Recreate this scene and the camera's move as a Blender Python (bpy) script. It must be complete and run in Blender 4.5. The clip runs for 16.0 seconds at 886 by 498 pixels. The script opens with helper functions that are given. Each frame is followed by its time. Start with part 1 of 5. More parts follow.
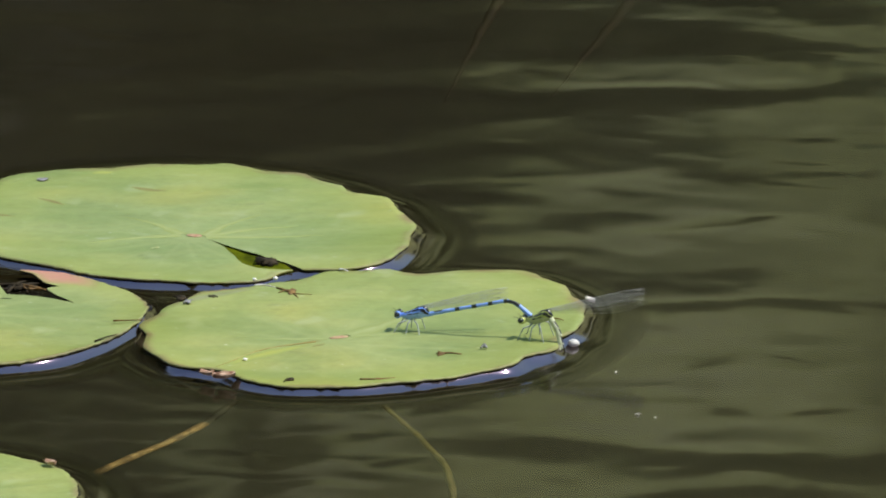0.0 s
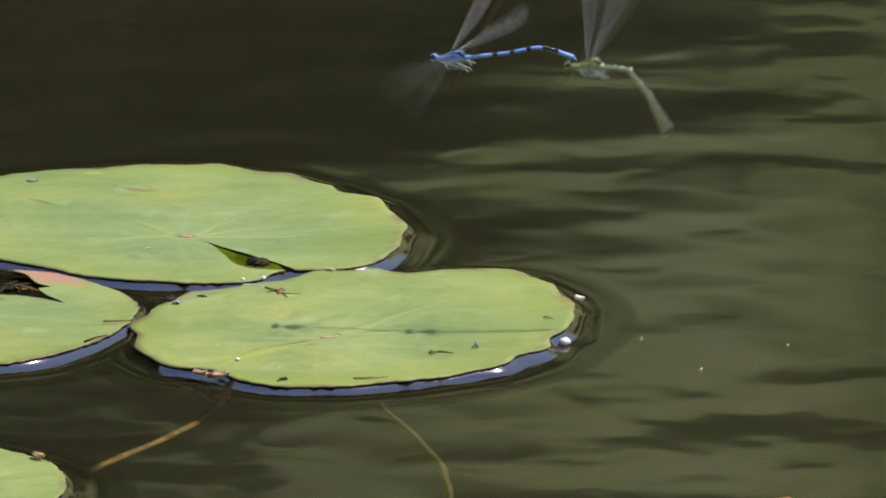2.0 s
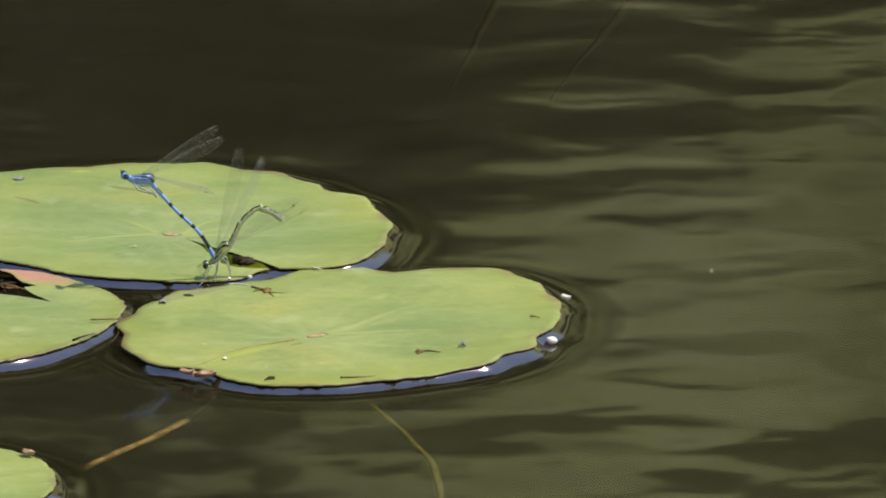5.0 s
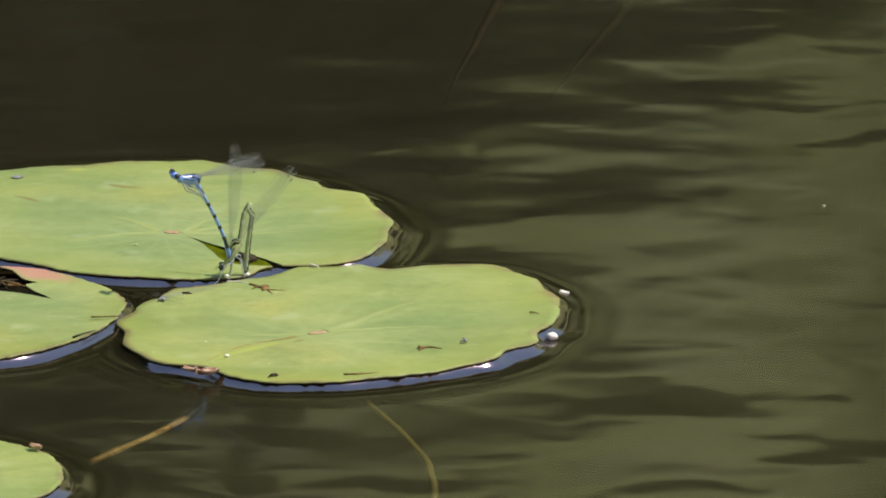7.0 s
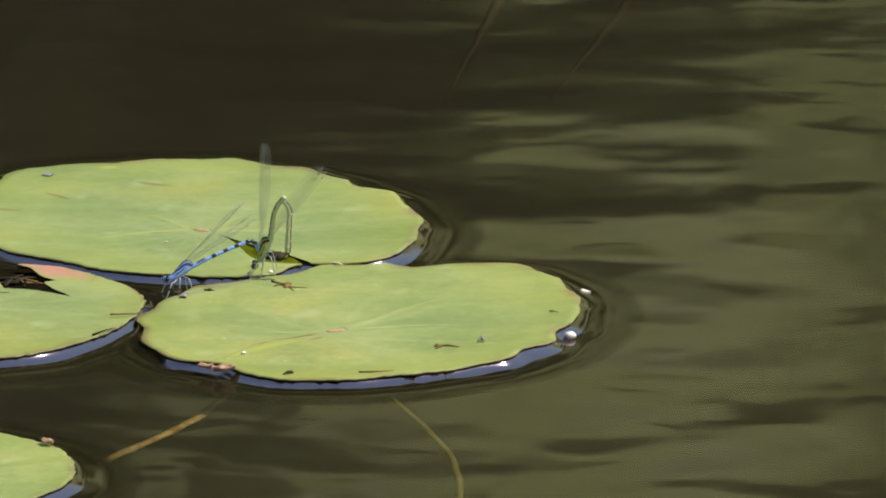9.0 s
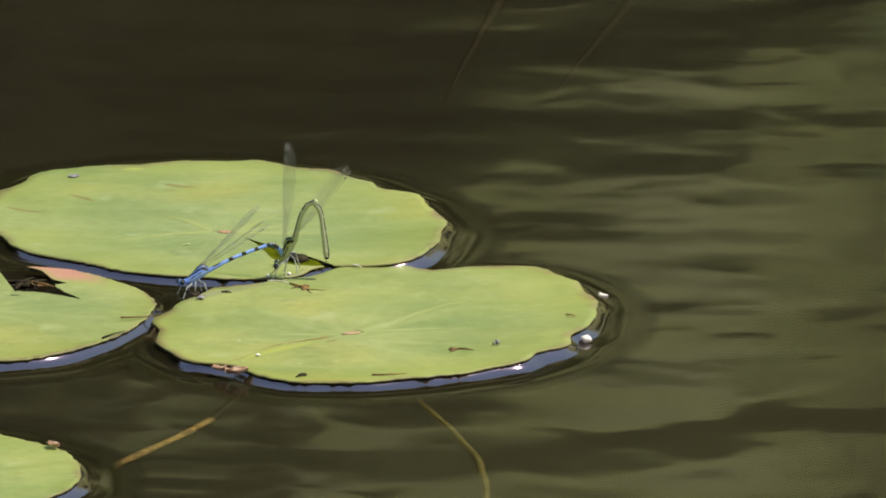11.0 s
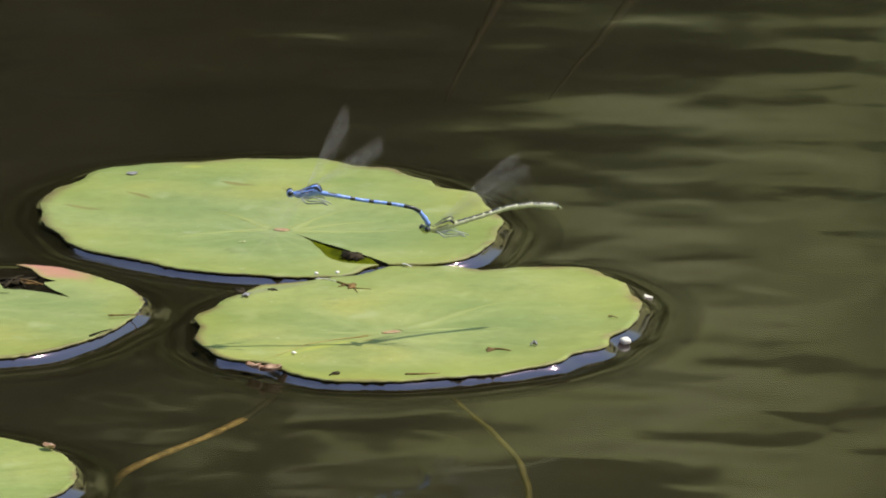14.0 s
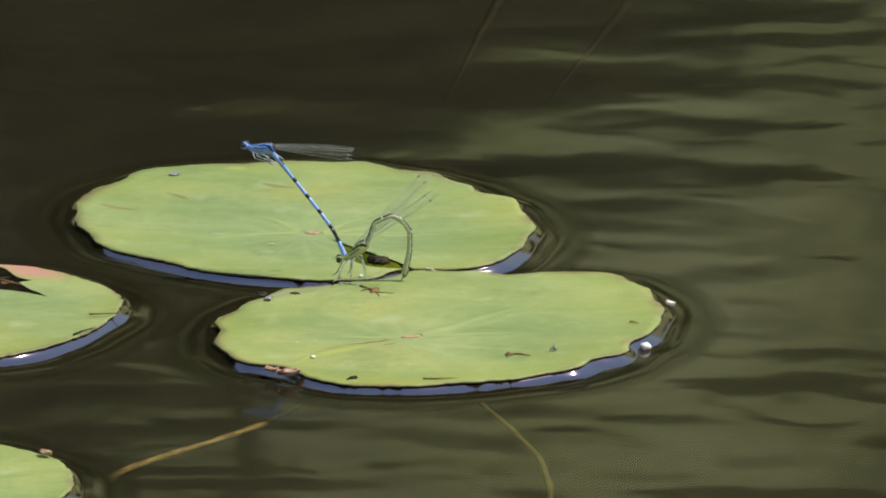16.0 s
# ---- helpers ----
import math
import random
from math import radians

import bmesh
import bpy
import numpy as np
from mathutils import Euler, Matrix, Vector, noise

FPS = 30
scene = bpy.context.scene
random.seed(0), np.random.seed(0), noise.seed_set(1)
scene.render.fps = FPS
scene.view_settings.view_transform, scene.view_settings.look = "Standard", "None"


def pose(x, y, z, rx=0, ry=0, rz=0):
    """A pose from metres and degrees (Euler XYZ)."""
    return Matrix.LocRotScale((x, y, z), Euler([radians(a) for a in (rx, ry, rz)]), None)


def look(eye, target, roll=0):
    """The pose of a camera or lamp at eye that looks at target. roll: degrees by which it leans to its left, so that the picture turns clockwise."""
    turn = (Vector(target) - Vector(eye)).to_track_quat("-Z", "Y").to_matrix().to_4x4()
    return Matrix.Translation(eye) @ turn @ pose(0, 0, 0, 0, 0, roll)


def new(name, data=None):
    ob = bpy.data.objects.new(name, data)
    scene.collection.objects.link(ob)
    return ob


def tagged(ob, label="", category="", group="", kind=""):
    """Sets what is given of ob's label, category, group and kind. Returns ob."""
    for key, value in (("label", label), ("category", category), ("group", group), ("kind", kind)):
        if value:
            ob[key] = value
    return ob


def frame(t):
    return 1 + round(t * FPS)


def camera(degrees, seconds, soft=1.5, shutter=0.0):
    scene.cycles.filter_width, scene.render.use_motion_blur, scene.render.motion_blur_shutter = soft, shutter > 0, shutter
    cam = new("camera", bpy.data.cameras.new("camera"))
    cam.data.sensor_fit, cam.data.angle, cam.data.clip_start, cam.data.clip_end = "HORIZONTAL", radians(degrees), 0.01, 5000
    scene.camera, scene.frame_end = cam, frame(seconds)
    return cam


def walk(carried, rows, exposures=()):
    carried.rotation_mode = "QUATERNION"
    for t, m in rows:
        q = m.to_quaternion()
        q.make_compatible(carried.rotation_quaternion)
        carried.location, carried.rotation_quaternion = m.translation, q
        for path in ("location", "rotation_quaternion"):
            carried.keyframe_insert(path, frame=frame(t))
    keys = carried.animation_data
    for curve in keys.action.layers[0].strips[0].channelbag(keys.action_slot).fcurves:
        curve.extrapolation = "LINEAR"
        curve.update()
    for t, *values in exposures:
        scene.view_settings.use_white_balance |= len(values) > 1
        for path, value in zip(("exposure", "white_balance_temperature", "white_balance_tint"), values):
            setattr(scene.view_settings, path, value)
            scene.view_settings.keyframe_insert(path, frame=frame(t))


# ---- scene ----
cam = camera(5.2, 16.0, soft=1.9, shutter=0.45)
EYE = (0.0, -1.96, 0.525)
walk(cam, [(0.0, look(EYE, (0, 0, 0))), (16.0, look(EYE, (0, 0, 0)))],
     [(0.0, 0.02, 6540, 10), (2.5, 0.02, 6560, 10), (4.0, 0.02, 6820, 10), (6.5, 0.04, 7000, 10), (9.0, 0.05, 7150, 10), (11.5, 0.06, 7380, 10), (12.5, 0.06, 7380, 10), (13.5, 0.05, 7200, 10), (14.5, 0.03, 6820, 10), (16.0, 0.02, 6680, 10)])

# ---- light ----
SUN = Vector((0.57, -0.03, 1.0)).normalized()
world = bpy.data.worlds.new("sky")
scene.world = world
world.use_nodes = True
wn = world.node_tree.nodes
sky = wn.new("ShaderNodeTexSky")
sky.sky_type, sky.sun_disc = "NISHITA", False
sky.sun_elevation, sky.sun_rotation = math.asin(SUN.z), math.atan2(SUN.x, SUN.y)
sky.air_density, sky.dust_density, sky.ozone_density = 3.0, 0.3, 8.0
wn["Background"].inputs[1].default_value = 0.15
world.node_tree.links.new(sky.outputs[0], wn["Background"].inputs[0])
sun_data = bpy.data.lights.new("sun", "SUN")
sun_data.energy, sun_data.angle, sun_data.color = 4.8, radians(0.7), (1.0, 0.94, 0.85)
sun = new("sun", sun_data)
sun.matrix_world = look(SUN * 20, (0, 0, 0))
scene.view_settings.exposure = 0.0

MM = 0.001


# ---- materials ----
class Mat:
    """A small node builder around one Principled material."""

    def __init__(self, name, color=(0.5, 0.5, 0.5), rough=0.5, spec=0.5, metal=0.0):
        self.m = bpy.data.materials.new(name)
        self.m.use_nodes = True
        self.t = self.m.node_tree
        self.b = self.t.nodes["Principled BSDF"]
        self.b.inputs["Base Color"].default_value = (*color, 1)
        self.b.inputs["Roughness"].default_value = rough
        self.b.inputs["Specular IOR Level"].default_value = spec
        self.b.inputs["Metallic"].default_value = metal
        self.coord = None

    def node(self, type_name, op=None, gradient=None):
        n = self.t.nodes.new(type_name)
        if op:
            n.operation = op
        if gradient:
            n.gradient_type = gradient
        return n

    def link(self, a, b):
        self.t.links.new(a, b)

    def place(self):
        if not self.coord:
            self.coord = self.node("ShaderNodeTexCoord")
        return self.coord.outputs["Object"]

    def scaled(self, sx, sy, sz, shift=(0, 0, 0), turn=0.0):
        n = self.node("ShaderNodeMapping")
        n.inputs["Scale"].default_value = (sx, sy, sz)
        n.inputs["Location"].default_value = shift
        n.inputs["Rotation"].default_value = (0, 0, turn)
        self.link(self.place(), n.inputs["Vector"])
        return n.outputs[0]

    def noise(self, vec, scale=1.0, detail=3.0, rough=0.5, distortion=0.0):
        n = self.node("ShaderNodeTexNoise")
        self.link(vec, n.inputs["Vector"])
        n.inputs["Scale"].default_value = scale
        n.inputs["Detail"].default_value = detail
        n.inputs["Roughness"].default_value = rough
        n.inputs["Distortion"].default_value = distortion
        return n.outputs["Fac"]

    def ramp(self, fac, stops):
        n = self.node("ShaderNodeValToRGB")
        e = n.color_ramp.elements
        while len(e) < len(stops):
            e.new(0.5)
        for el, (p, c) in zip(e, stops):
            el.position = p
            el.color = (*c, 1) if len(c) == 3 else c
        self.link(fac, n.inputs[0])
        return n.outputs[0]

    def math(self, op, a, b=None):
        n = self.node("ShaderNodeMath", op=op)
        for i, v in enumerate((a, b)):
            if v is None:
                continue
            if isinstance(v, (int, float)):
                n.inputs[i].default_value = v
            else:
                self.link(v, n.inputs[i])
        return n.outputs[0]

    def mix(self, fac, a, b, how="MIX"):
        n = self.node("ShaderNodeMix")
        n.data_type, n.blend_type = "RGBA", how
        for i, v in ((0, fac), (6, a), (7, b)):
            if isinstance(v, (int, float)):
                n.inputs[i].default_value = v
            elif isinstance(v, tuple):
                n.inputs[i].default_value = (*v, 1)
            else:
                self.link(v, n.inputs[i])
        return n.outputs[2]

    def color(self, out):
        self.link(out, self.b.inputs["Base Color"])

    def bump(self, height, dist, strength=1.0):
        n = self.node("ShaderNodeBump")
        n.inputs["Distance"].default_value = dist
        n.inputs["Strength"].default_value = strength
        self.link(height, n.inputs["Height"])
        self.link(n.outputs[0], self.b.inputs["Normal"])
        return n.outputs[0]


def water_material(name, ripples, clear):
    gloss = 0.04 if clear else 0.11
    a = Mat(name, (1, 1, 1), gloss, 1.0)
    a.b.inputs["Transmission Weight"].default_value = 1.0
    a.b.inputs["IOR"].default_value = 1.333
    murk = a.node("ShaderNodeBsdfPrincipled")
    silt = a.noise(a.scaled(9, 9, 9), 1.0, 4)
    a.link(a.ramp(silt, [(0.3, (0.0082, 0.0072, 0.0028)), (0.7, (0.0146, 0.0127, 0.0052))]), murk.inputs["Base Color"])
    murk.inputs["Roughness"].default_value = 0.11 if clear else gloss
    murk.inputs["IOR"].default_value = 1.333 if clear else 2.6
    murk.inputs["Specular IOR Level"].default_value = 1.0
    if not clear:
        # IOR raised towards the rim and reflections tinted violet, imitating a brighter sky
        reach = a.node("ShaderNodeAttribute")
        reach.attribute_name = "reach"
        a.link(a.math("ADD", 1.333, a.math("MULTIPLY", reach.outputs["Fac"], 0.65)), murk.inputs["IOR"])
        murk.inputs["Specular Tint"].default_value = (0.90, 0.70, 0.90, 1)
    # long slow swell, short ripples
    swell = a.noise(a.scaled(11, 17, 1, turn=0.06), 1.0, 0.4, 0.4, 0.2)
    ripple = a.noise(a.scaled(25, 34, 1, (3, 7, 0), -0.08), 1.0, 0.4, 0.45, 0.3)
    wrinkle = a.noise(a.scaled(58, 66, 1, (11, 2, 0), 0.15), 1.0, 0.6, 0.45, 0.5)
    h = a.math("ADD", a.math("MULTIPLY", swell, 1.0), a.math("ADD", a.math("MULTIPLY", ripple, 0.55), a.math("MULTIPLY", wrinkle, 0.14)))
    nrm = a.bump(h, 0.0006 * ripples)
    a.link(nrm, murk.inputs["Normal"])
    mixer = a.node("ShaderNodeMixShader")
    mixer.inputs[0].default_value = 1.0 - clear
    a.link(a.b.outputs[0], mixer.inputs[1])
    a.link(murk.outputs[0], mixer.inputs[2])
    if not clear:
        # thins out into the open water
        gone = a.node("ShaderNodeBsdfTransparent")
        spread = a.node("ShaderNodeAttribute")
        spread.attribute_name = "thick"
        a.link(spread.outputs["Fac"], mixer.inputs[0])
        a.link(gone.outputs[0], mixer.inputs[1])
    a.link(mixer.outputs[0], a.t.nodes["Material Output"].inputs["Surface"])
    return a.m


def pad_material(name, seed, veins, cx, cy, warm=0.0, tone=(1.0, 1.0, 1.0)):
    """Waxy green leaf: mottling, faint radiating veins round the stalk point, dusty streaks, specks."""
    a = Mat(name, (0.25, 0.34, 0.08), 0.42, 0.45)
    vec = a.scaled(1, 1, 1, (seed, seed * 0.7, 0))
    soft = a.noise(vec, 34, 3, 0.55)
    base = a.ramp(soft, [(0.28, (0.172, 0.242, 0.082)), (0.5, (0.226, 0.284, 0.090)), (0.72, (0.288, 0.318, 0.096))])
    streak = a.noise(a.scaled(45, 80, 1, (seed, 0, 0)), 1.0, 4, 0.6)
    base = a.mix(a.ramp(streak, [(0.45, (0, 0, 0)), (0.75, (0.6, 0.6, 0.6))]), base, (0.31, 0.36, 0.135))
    # veins
    at = a.scaled(1, 1, 1, (-cx * MM, -cy * MM, 0))
    bend = a.node("ShaderNodeVectorMath", op="ADD")
    wob = a.node("ShaderNodeTexNoise")
    a.link(at, wob.inputs["Vector"])
    wob.inputs["Scale"].default_value = 45
    sc = a.node("ShaderNodeVectorMath", op="SCALE")
    a.link(wob.outputs["Color"], sc.inputs[0])
    sc.inputs["Scale"].default_value = 0.004
    a.link(at, bend.inputs[0])
    a.link(sc.outputs[0], bend.inputs[1])
    ang = a.node("ShaderNodeTexGradient", gradient="RADIAL")
    a.link(bend.outputs[0], ang.inputs[0])
    saw = a.math("PINGPONG", a.math("MULTIPLY", ang.outputs["Fac"], veins), 0.5)
    dist = a.node("ShaderNodeVectorMath", op="LENGTH")
    a.link(at, dist.inputs[0])
    width = a.math("DIVIDE", 0.0006 * veins / 6.28, a.math("ADD", dist.outputs["Value"], 0.002))
    line = a.math("MAXIMUM", a.math("SUBTRACT", 1.0, a.math("DIVIDE", saw, a.math("MULTIPLY", width, 2.2))), 0.0)
    near = a.math("SUBTRACT", 1.0, a.math("MULTIPLY", dist.outputs["Value"], 1 / 0.036))
    fade = a.math("MULTIPLY", line, a.math("MAXIMUM", near, 0.0))
    base = a.mix(a.math("MULTIPLY", a.math("MULTIPLY", fade, a.noise(vec, 60, 2)), 0.75), base, (0.40, 0.44, 0.18))
    # yellowing and specks
    yellow = a.ramp(a.noise(vec, 21, 2), [(0.60, (0, 0, 0)), (0.75, (0.6 + warm, 0.6 + warm, 0.6 + warm))])
    base = a.mix(yellow, base, (0.36, 0.34, 0.08))
    dull = a.ramp(a.noise(a.scaled(28, 48, 1, (seed + 4, 2, 0)), 1.0, 4, 0.65), [(0.56, (0, 0, 0)), (0.76, (0.3, 0.3, 0.3))])
    base = a.mix(dull, base, (0.16, 0.19, 0.06))
    grain = a.noise(a.scaled(420, 420, 1, (seed, 3, 0)), 1.0, 3, 0.7)
    base = a.mix(1.0, base, a.ramp(grain, [(0.3, (0.89, 0.89, 0.89)), (0.7, (1.08, 1.08, 1.08))]), "MULTIPLY")
    speck = a.ramp(a.noise(vec, 620, 1), [(0.76, (0, 0, 0)), (0.78, (1, 1, 1))])
    base = a.mix(a.math("MULTIPLY", speck, 0.6), base, (0.50, 0.54, 0.36))
    smear = a.ramp(a.noise(a.scaled(95, 80, 1, (seed + 8, 1, 0)), 1.0, 2, 0.5), [(0.63, (0, 0, 0)), (0.74, (0.5, 0.5, 0.5))])
    base = a.mix(smear, base, (0.36, 0.41, 0.20))
    # long faint bands across the leaf, pale scuffs, darker blotches
    band = a.noise(a.scaled(26, 120, 1, (seed + 3, 5, 0), 0.12), 1.0, 3, 0.6, 0.6)
    base = a.mix(1.0, base, a.ramp(band, [(0.32, (0.90, 0.95, 0.90)), (0.5, (1.0, 1.0, 1.0)), (0.7, (1.09, 1.06, 1.10))]), "MULTIPLY")
    scuff = a.ramp(a.noise(a.scaled(110, 210, 1, (seed + 17, 9, 0)), 1.0, 3, 0.6), [(0.66, (0, 0, 0)), (0.78, (0.55, 0.55, 0.55))])
    base = a.mix(scuff, base, (0.40, 0.44, 0.30))
    blotch = a.ramp(a.noise(a.scaled(75, 120, 1, (seed + 31, 4, 0)), 1.0, 4, 0.7), [(0.60, (0, 0, 0)), (0.74, (0.45, 0.45, 0.45))])
    base = a.mix(blotch, base, (0.12, 0.15, 0.055))
    # yellower towards the rim, brown-violet margin, pink blush
    rim = a.node("ShaderNodeAttribute")
    rim.attribute_name = "rim"
    outer = a.math("MULTIPLY", a.ramp(rim.outputs["Fac"], [(0.45, (0, 0, 0)), (1.0, (0.6, 0.6, 0.6))]), a.ramp(a.noise(vec, 26, 2), [(0.35, (0.15, 0.15, 0.15)), (0.65, (1, 1, 1))]))
    base = a.mix(outer, base, (0.270, 0.305, 0.050))
    inner = a.ramp(rim.outputs["Fac"], [(0.1, (0.4, 0.4, 0.4)), (0.6, (0, 0, 0))])
    base = a.mix(inner, base, (0.225, 0.285, 0.105))
    edge = a.math("MULTIPLY", a.ramp(rim.outputs["Fac"], [(0.945, (0, 0, 0)), (0.995, (1, 1, 1))]), a.ramp(a.noise(vec, 90, 3), [(0.42, (0, 0, 0)), (0.62, (0.85, 0.85, 0.85))]))
    base = a.mix(edge, base, (0.185, 0.125, 0.06))
    flush = a.node("ShaderNodeAttribute")
    flush.attribute_name = "blush"
    pink = a.math("MULTIPLY", flush.outputs["Fac"], a.ramp(a.noise(vec, 120, 3), [(0.3, (0.55, 0.55, 0.55)), (0.62, (1, 1, 1))]))
    base = a.mix(pink, base, (0.50, 0.200, 0.165))
    a.color(a.mix(1.0, base, tone, "MULTIPLY"))
    a.link(a.ramp(soft, [(0.3, (0.36, 0.36, 0.36)), (0.7, (0.55, 0.55, 0.55))]), a.b.inputs["Roughness"])
    fine = a.noise(vec, 300, 4, 0.6)
    a.bump(a.math("ADD", a.math("MULTIPLY", soft, 4.0), fine), 0.00018)
    return a.m


def simple(name, dark, light, scale, rough=0.5, spec=0.4, relief=0.0):
    """Two-tone mottled material at real-world scale."""
    a = Mat(name, dark, rough, spec)
    n = a.noise(a.place(), scale, 4, 0.6)
    a.color(a.ramp(n, [(0.35, dark), (0.65, light)]))
    if relief:
        a.bump(n, relief)
    return a.m


def wing_material():
    a = Mat("wing_membrane", (0.62, 0.63, 0.66), 0.25, 0.6)
    clear = a.node("ShaderNodeBsdfTransparent")
    clear.inputs[0].default_value = (0.97, 0.97, 0.98, 1)
    mixer = a.node("ShaderNodeMixShader")
    mixer.inputs[0].default_value = 0.044
    a.link(clear.outputs[0], mixer.inputs[1])
    a.link(a.b.outputs[0], mixer.inputs[2])
    a.link(mixer.outputs[0], a.t.nodes["Material Output"].inputs["Surface"])
    return a.m


def foliage_material(name, dark, light):
    a = Mat(name, dark, 0.5, 0.3)
    geo = a.node("ShaderNodeNewGeometry")
    a.color(a.ramp(geo.outputs["Random Per Island"], [(0.1, dark), (0.9, light)]))
    glow = a.node("ShaderNodeBsdfTranslucent")
    a.link(a.b.inputs["Base Color"].links[0].from_socket, glow.inputs[0])
    mixer = a.node("ShaderNodeMixShader")
    mixer.inputs[0].default_value = 0.4
    a.link(a.b.outputs[0], mixer.inputs[1])
    a.link(glow.outputs[0], mixer.inputs[2])
    a.link(mixer.outputs[0], a.t.nodes["Material Output"].inputs["Surface"])
    return a.m


WATER = water_material("pond_water", 1.05, 0.5)
WATER_STILL = water_material("clinging_water", 0.15, 0.0)
UNDERSIDE = simple("pad_underside", (0.05, 0.042, 0.018), (0.09, 0.07, 0.03), 200, 0.5)
RIM_BROWN = simple("leaf_rim", (0.15, 0.14, 0.07), (0.25, 0.25, 0.07), 150, 0.5)
SCAR = simple("stalk_scar", (0.36, 0.17, 0.11), (0.46, 0.34, 0.19), 900, 0.5, 0.4, 0.0002)
DEAD = simple("dead_leaf", (0.20, 0.09, 0.05), (0.62, 0.46, 0.34), 420, 0.6, 0.3, 0.0002)
BROWN = simple("brown_bits", (0.09, 0.045, 0.015), (0.24, 0.14, 0.04), 500, 0.7)
DARKBIT = simple("dark_bits", (0.012, 0.010, 0.006), (0.05, 0.036, 0.02), 500, 0.8, 0.15)
WHITE = simple("white_petal", (0.72, 0.68, 0.62), (0.88, 0.85, 0.80), 500, 0.5, 0.4)
GREY = simple("grey_fluff", (0.13, 0.13, 0.13), (0.30, 0.29, 0.31), 900, 0.7)
STEM = simple("stalk", (0.15, 0.095, 0.025), (0.42, 0.29, 0.085), 420, 0.6, 0.3, 0.0004)
STEM_GREEN = simple("green_stalk", (0.075, 0.062, 0.010), (0.14, 0.115, 0.022), 260, 0.6, 0.3, 0.0004)
# brown dimmed in the colour, standing in for light lost in murky water
STEM_DIMMED = simple("dimmed_stalk", (0.0125, 0.0082, 0.0036), (0.021, 0.0135, 0.0055), 90, 0.7, 0.2)
# dark stalk colour that stands in for shade beside the pad
STEM_SHADED = simple("shaded_stalk", (0.015, 0.012, 0.006), (0.03, 0.024, 0.01), 200, 0.8, 0.2)
# olive darkened in the colour to stand in for the cleft's shade
OLIVE_SHADED = simple("shaded_lobe", (0.022, 0.030, 0.001), (0.100, 0.118, 0.003), 140, 0.9, 0.04)
BLUE = simple("blue_chitin", (0.155, 0.30, 0.86), (0.27, 0.43, 0.95), 900, 0.35, 0.5)
PALE_BLUE = simple("pale_blue_chitin", (0.22, 0.38, 0.84), (0.36, 0.52, 0.94), 900, 0.35, 0.5)
BLACK = simple("black_chitin", (0.008, 0.009, 0.012), (0.02, 0.022, 0.026), 700, 0.28, 0.6)
GREEN = simple("green_chitin", (0.34, 0.40, 0.09), (0.54, 0.58, 0.21), 900, 0.4, 0.5)
PALE = simple("pale_green_chitin", (0.38, 0.42, 0.23), (0.54, 0.57, 0.38), 900, 0.4, 0.5)
EYE_DARK = simple("dark_eye", (0.012, 0.016, 0.02), (0.05, 0.06, 0.06), 800, 0.15, 0.7)
LEG_GREY = simple("leg_grey", (0.20, 0.23, 0.24), (0.52, 0.56, 0.55), 900, 0.4)
MEMBRANE = wing_material()
VEIN = simple("wing_vein", (0.28, 0.285, 0.28), (0.46, 0.46, 0.46), 900, 0.35)
VEIN_DARK = simple("wing_mark", (0.015, 0.015, 0.018), (0.05, 0.05, 0.055), 900, 0.4)
LEAF_MID = foliage_material("mixed_leaf", (0.07, 0.085, 0.025), (0.16, 0.17, 0.05))
# foliage colour kept very dark, standing in for shaded trees in the reflection
LEAF_DARK = foliage_material("dark_leaf", (0.008, 0.010, 0.0035), (0.086, 0.087, 0.033))
BARK = simple("bark", (0.06, 0.045, 0.03), (0.16, 0.12, 0.08), 14, 0.9, 0.2, 0.02)


# ---- mesh helpers ----
def part(name, bm, mats, parent=None, label="", smooth=True):
    me = bpy.data.meshes.new(name)
    bm.normal_update()
    bm.to_mesh(me)
    bm.free()
    return mesh_part(name, me, mats, parent, label, smooth)


def mesh_part(name, me, mats, parent=None, label="", smooth=True):
    for m in mats if isinstance(mats, (list, tuple)) else [mats]:
        me.materials.append(m)
    me.polygons.foreach_set("use_smooth", [smooth] * len(me.polygons))
    ob = new(name, me)
    if parent:
        ob.parent = parent
    if label:
        tagged(ob, label)
    return ob


def loft(bm, rings, closed=True, caps=True, paint=None):
    """Skin rings of equal length; paint(i, j) gives the material index of the face between ring i and i + 1 at side j."""
    vs = [[bm.verts.new(p) for p in r] for r in rings]
    n = len(rings[0])
    for i in range(len(vs) - 1):
        for j in range(n if closed else n - 1):
            f = bm.faces.new((vs[i][j], vs[i][(j + 1) % n], vs[i + 1][(j + 1) % n], vs[i + 1][j]))
            if paint:
                f.material_index = paint(i, j)
    if caps and closed:
        for r, k in ((vs[0][::-1], 0), (vs[-1], len(vs) - 2)):
            f = bm.faces.new(r)
            if paint:
                f.material_index = paint(k, 0)
    return vs


def tube(bm, pts, radii, sides=8, paint=None):
    """A tube along a bent line."""
    rings = []
    pts = [Vector(p) for p in pts]
    for i, p in enumerate(pts):
        d = (pts[min(i + 1, len(pts) - 1)] - pts[max(i - 1, 0)]).normalized()
        u = d.orthogonal().normalized() if i == 0 else (u - d * u.dot(d)).normalized()
        v = d.cross(u)
        r = radii[i] if isinstance(radii, (list, tuple)) else radii
        rings.append([p + (u * math.cos(a) + v * math.sin(a)) * r for a in [2 * math.pi * k / sides for k in range(sides)]])
    return loft(bm, rings, paint=paint)


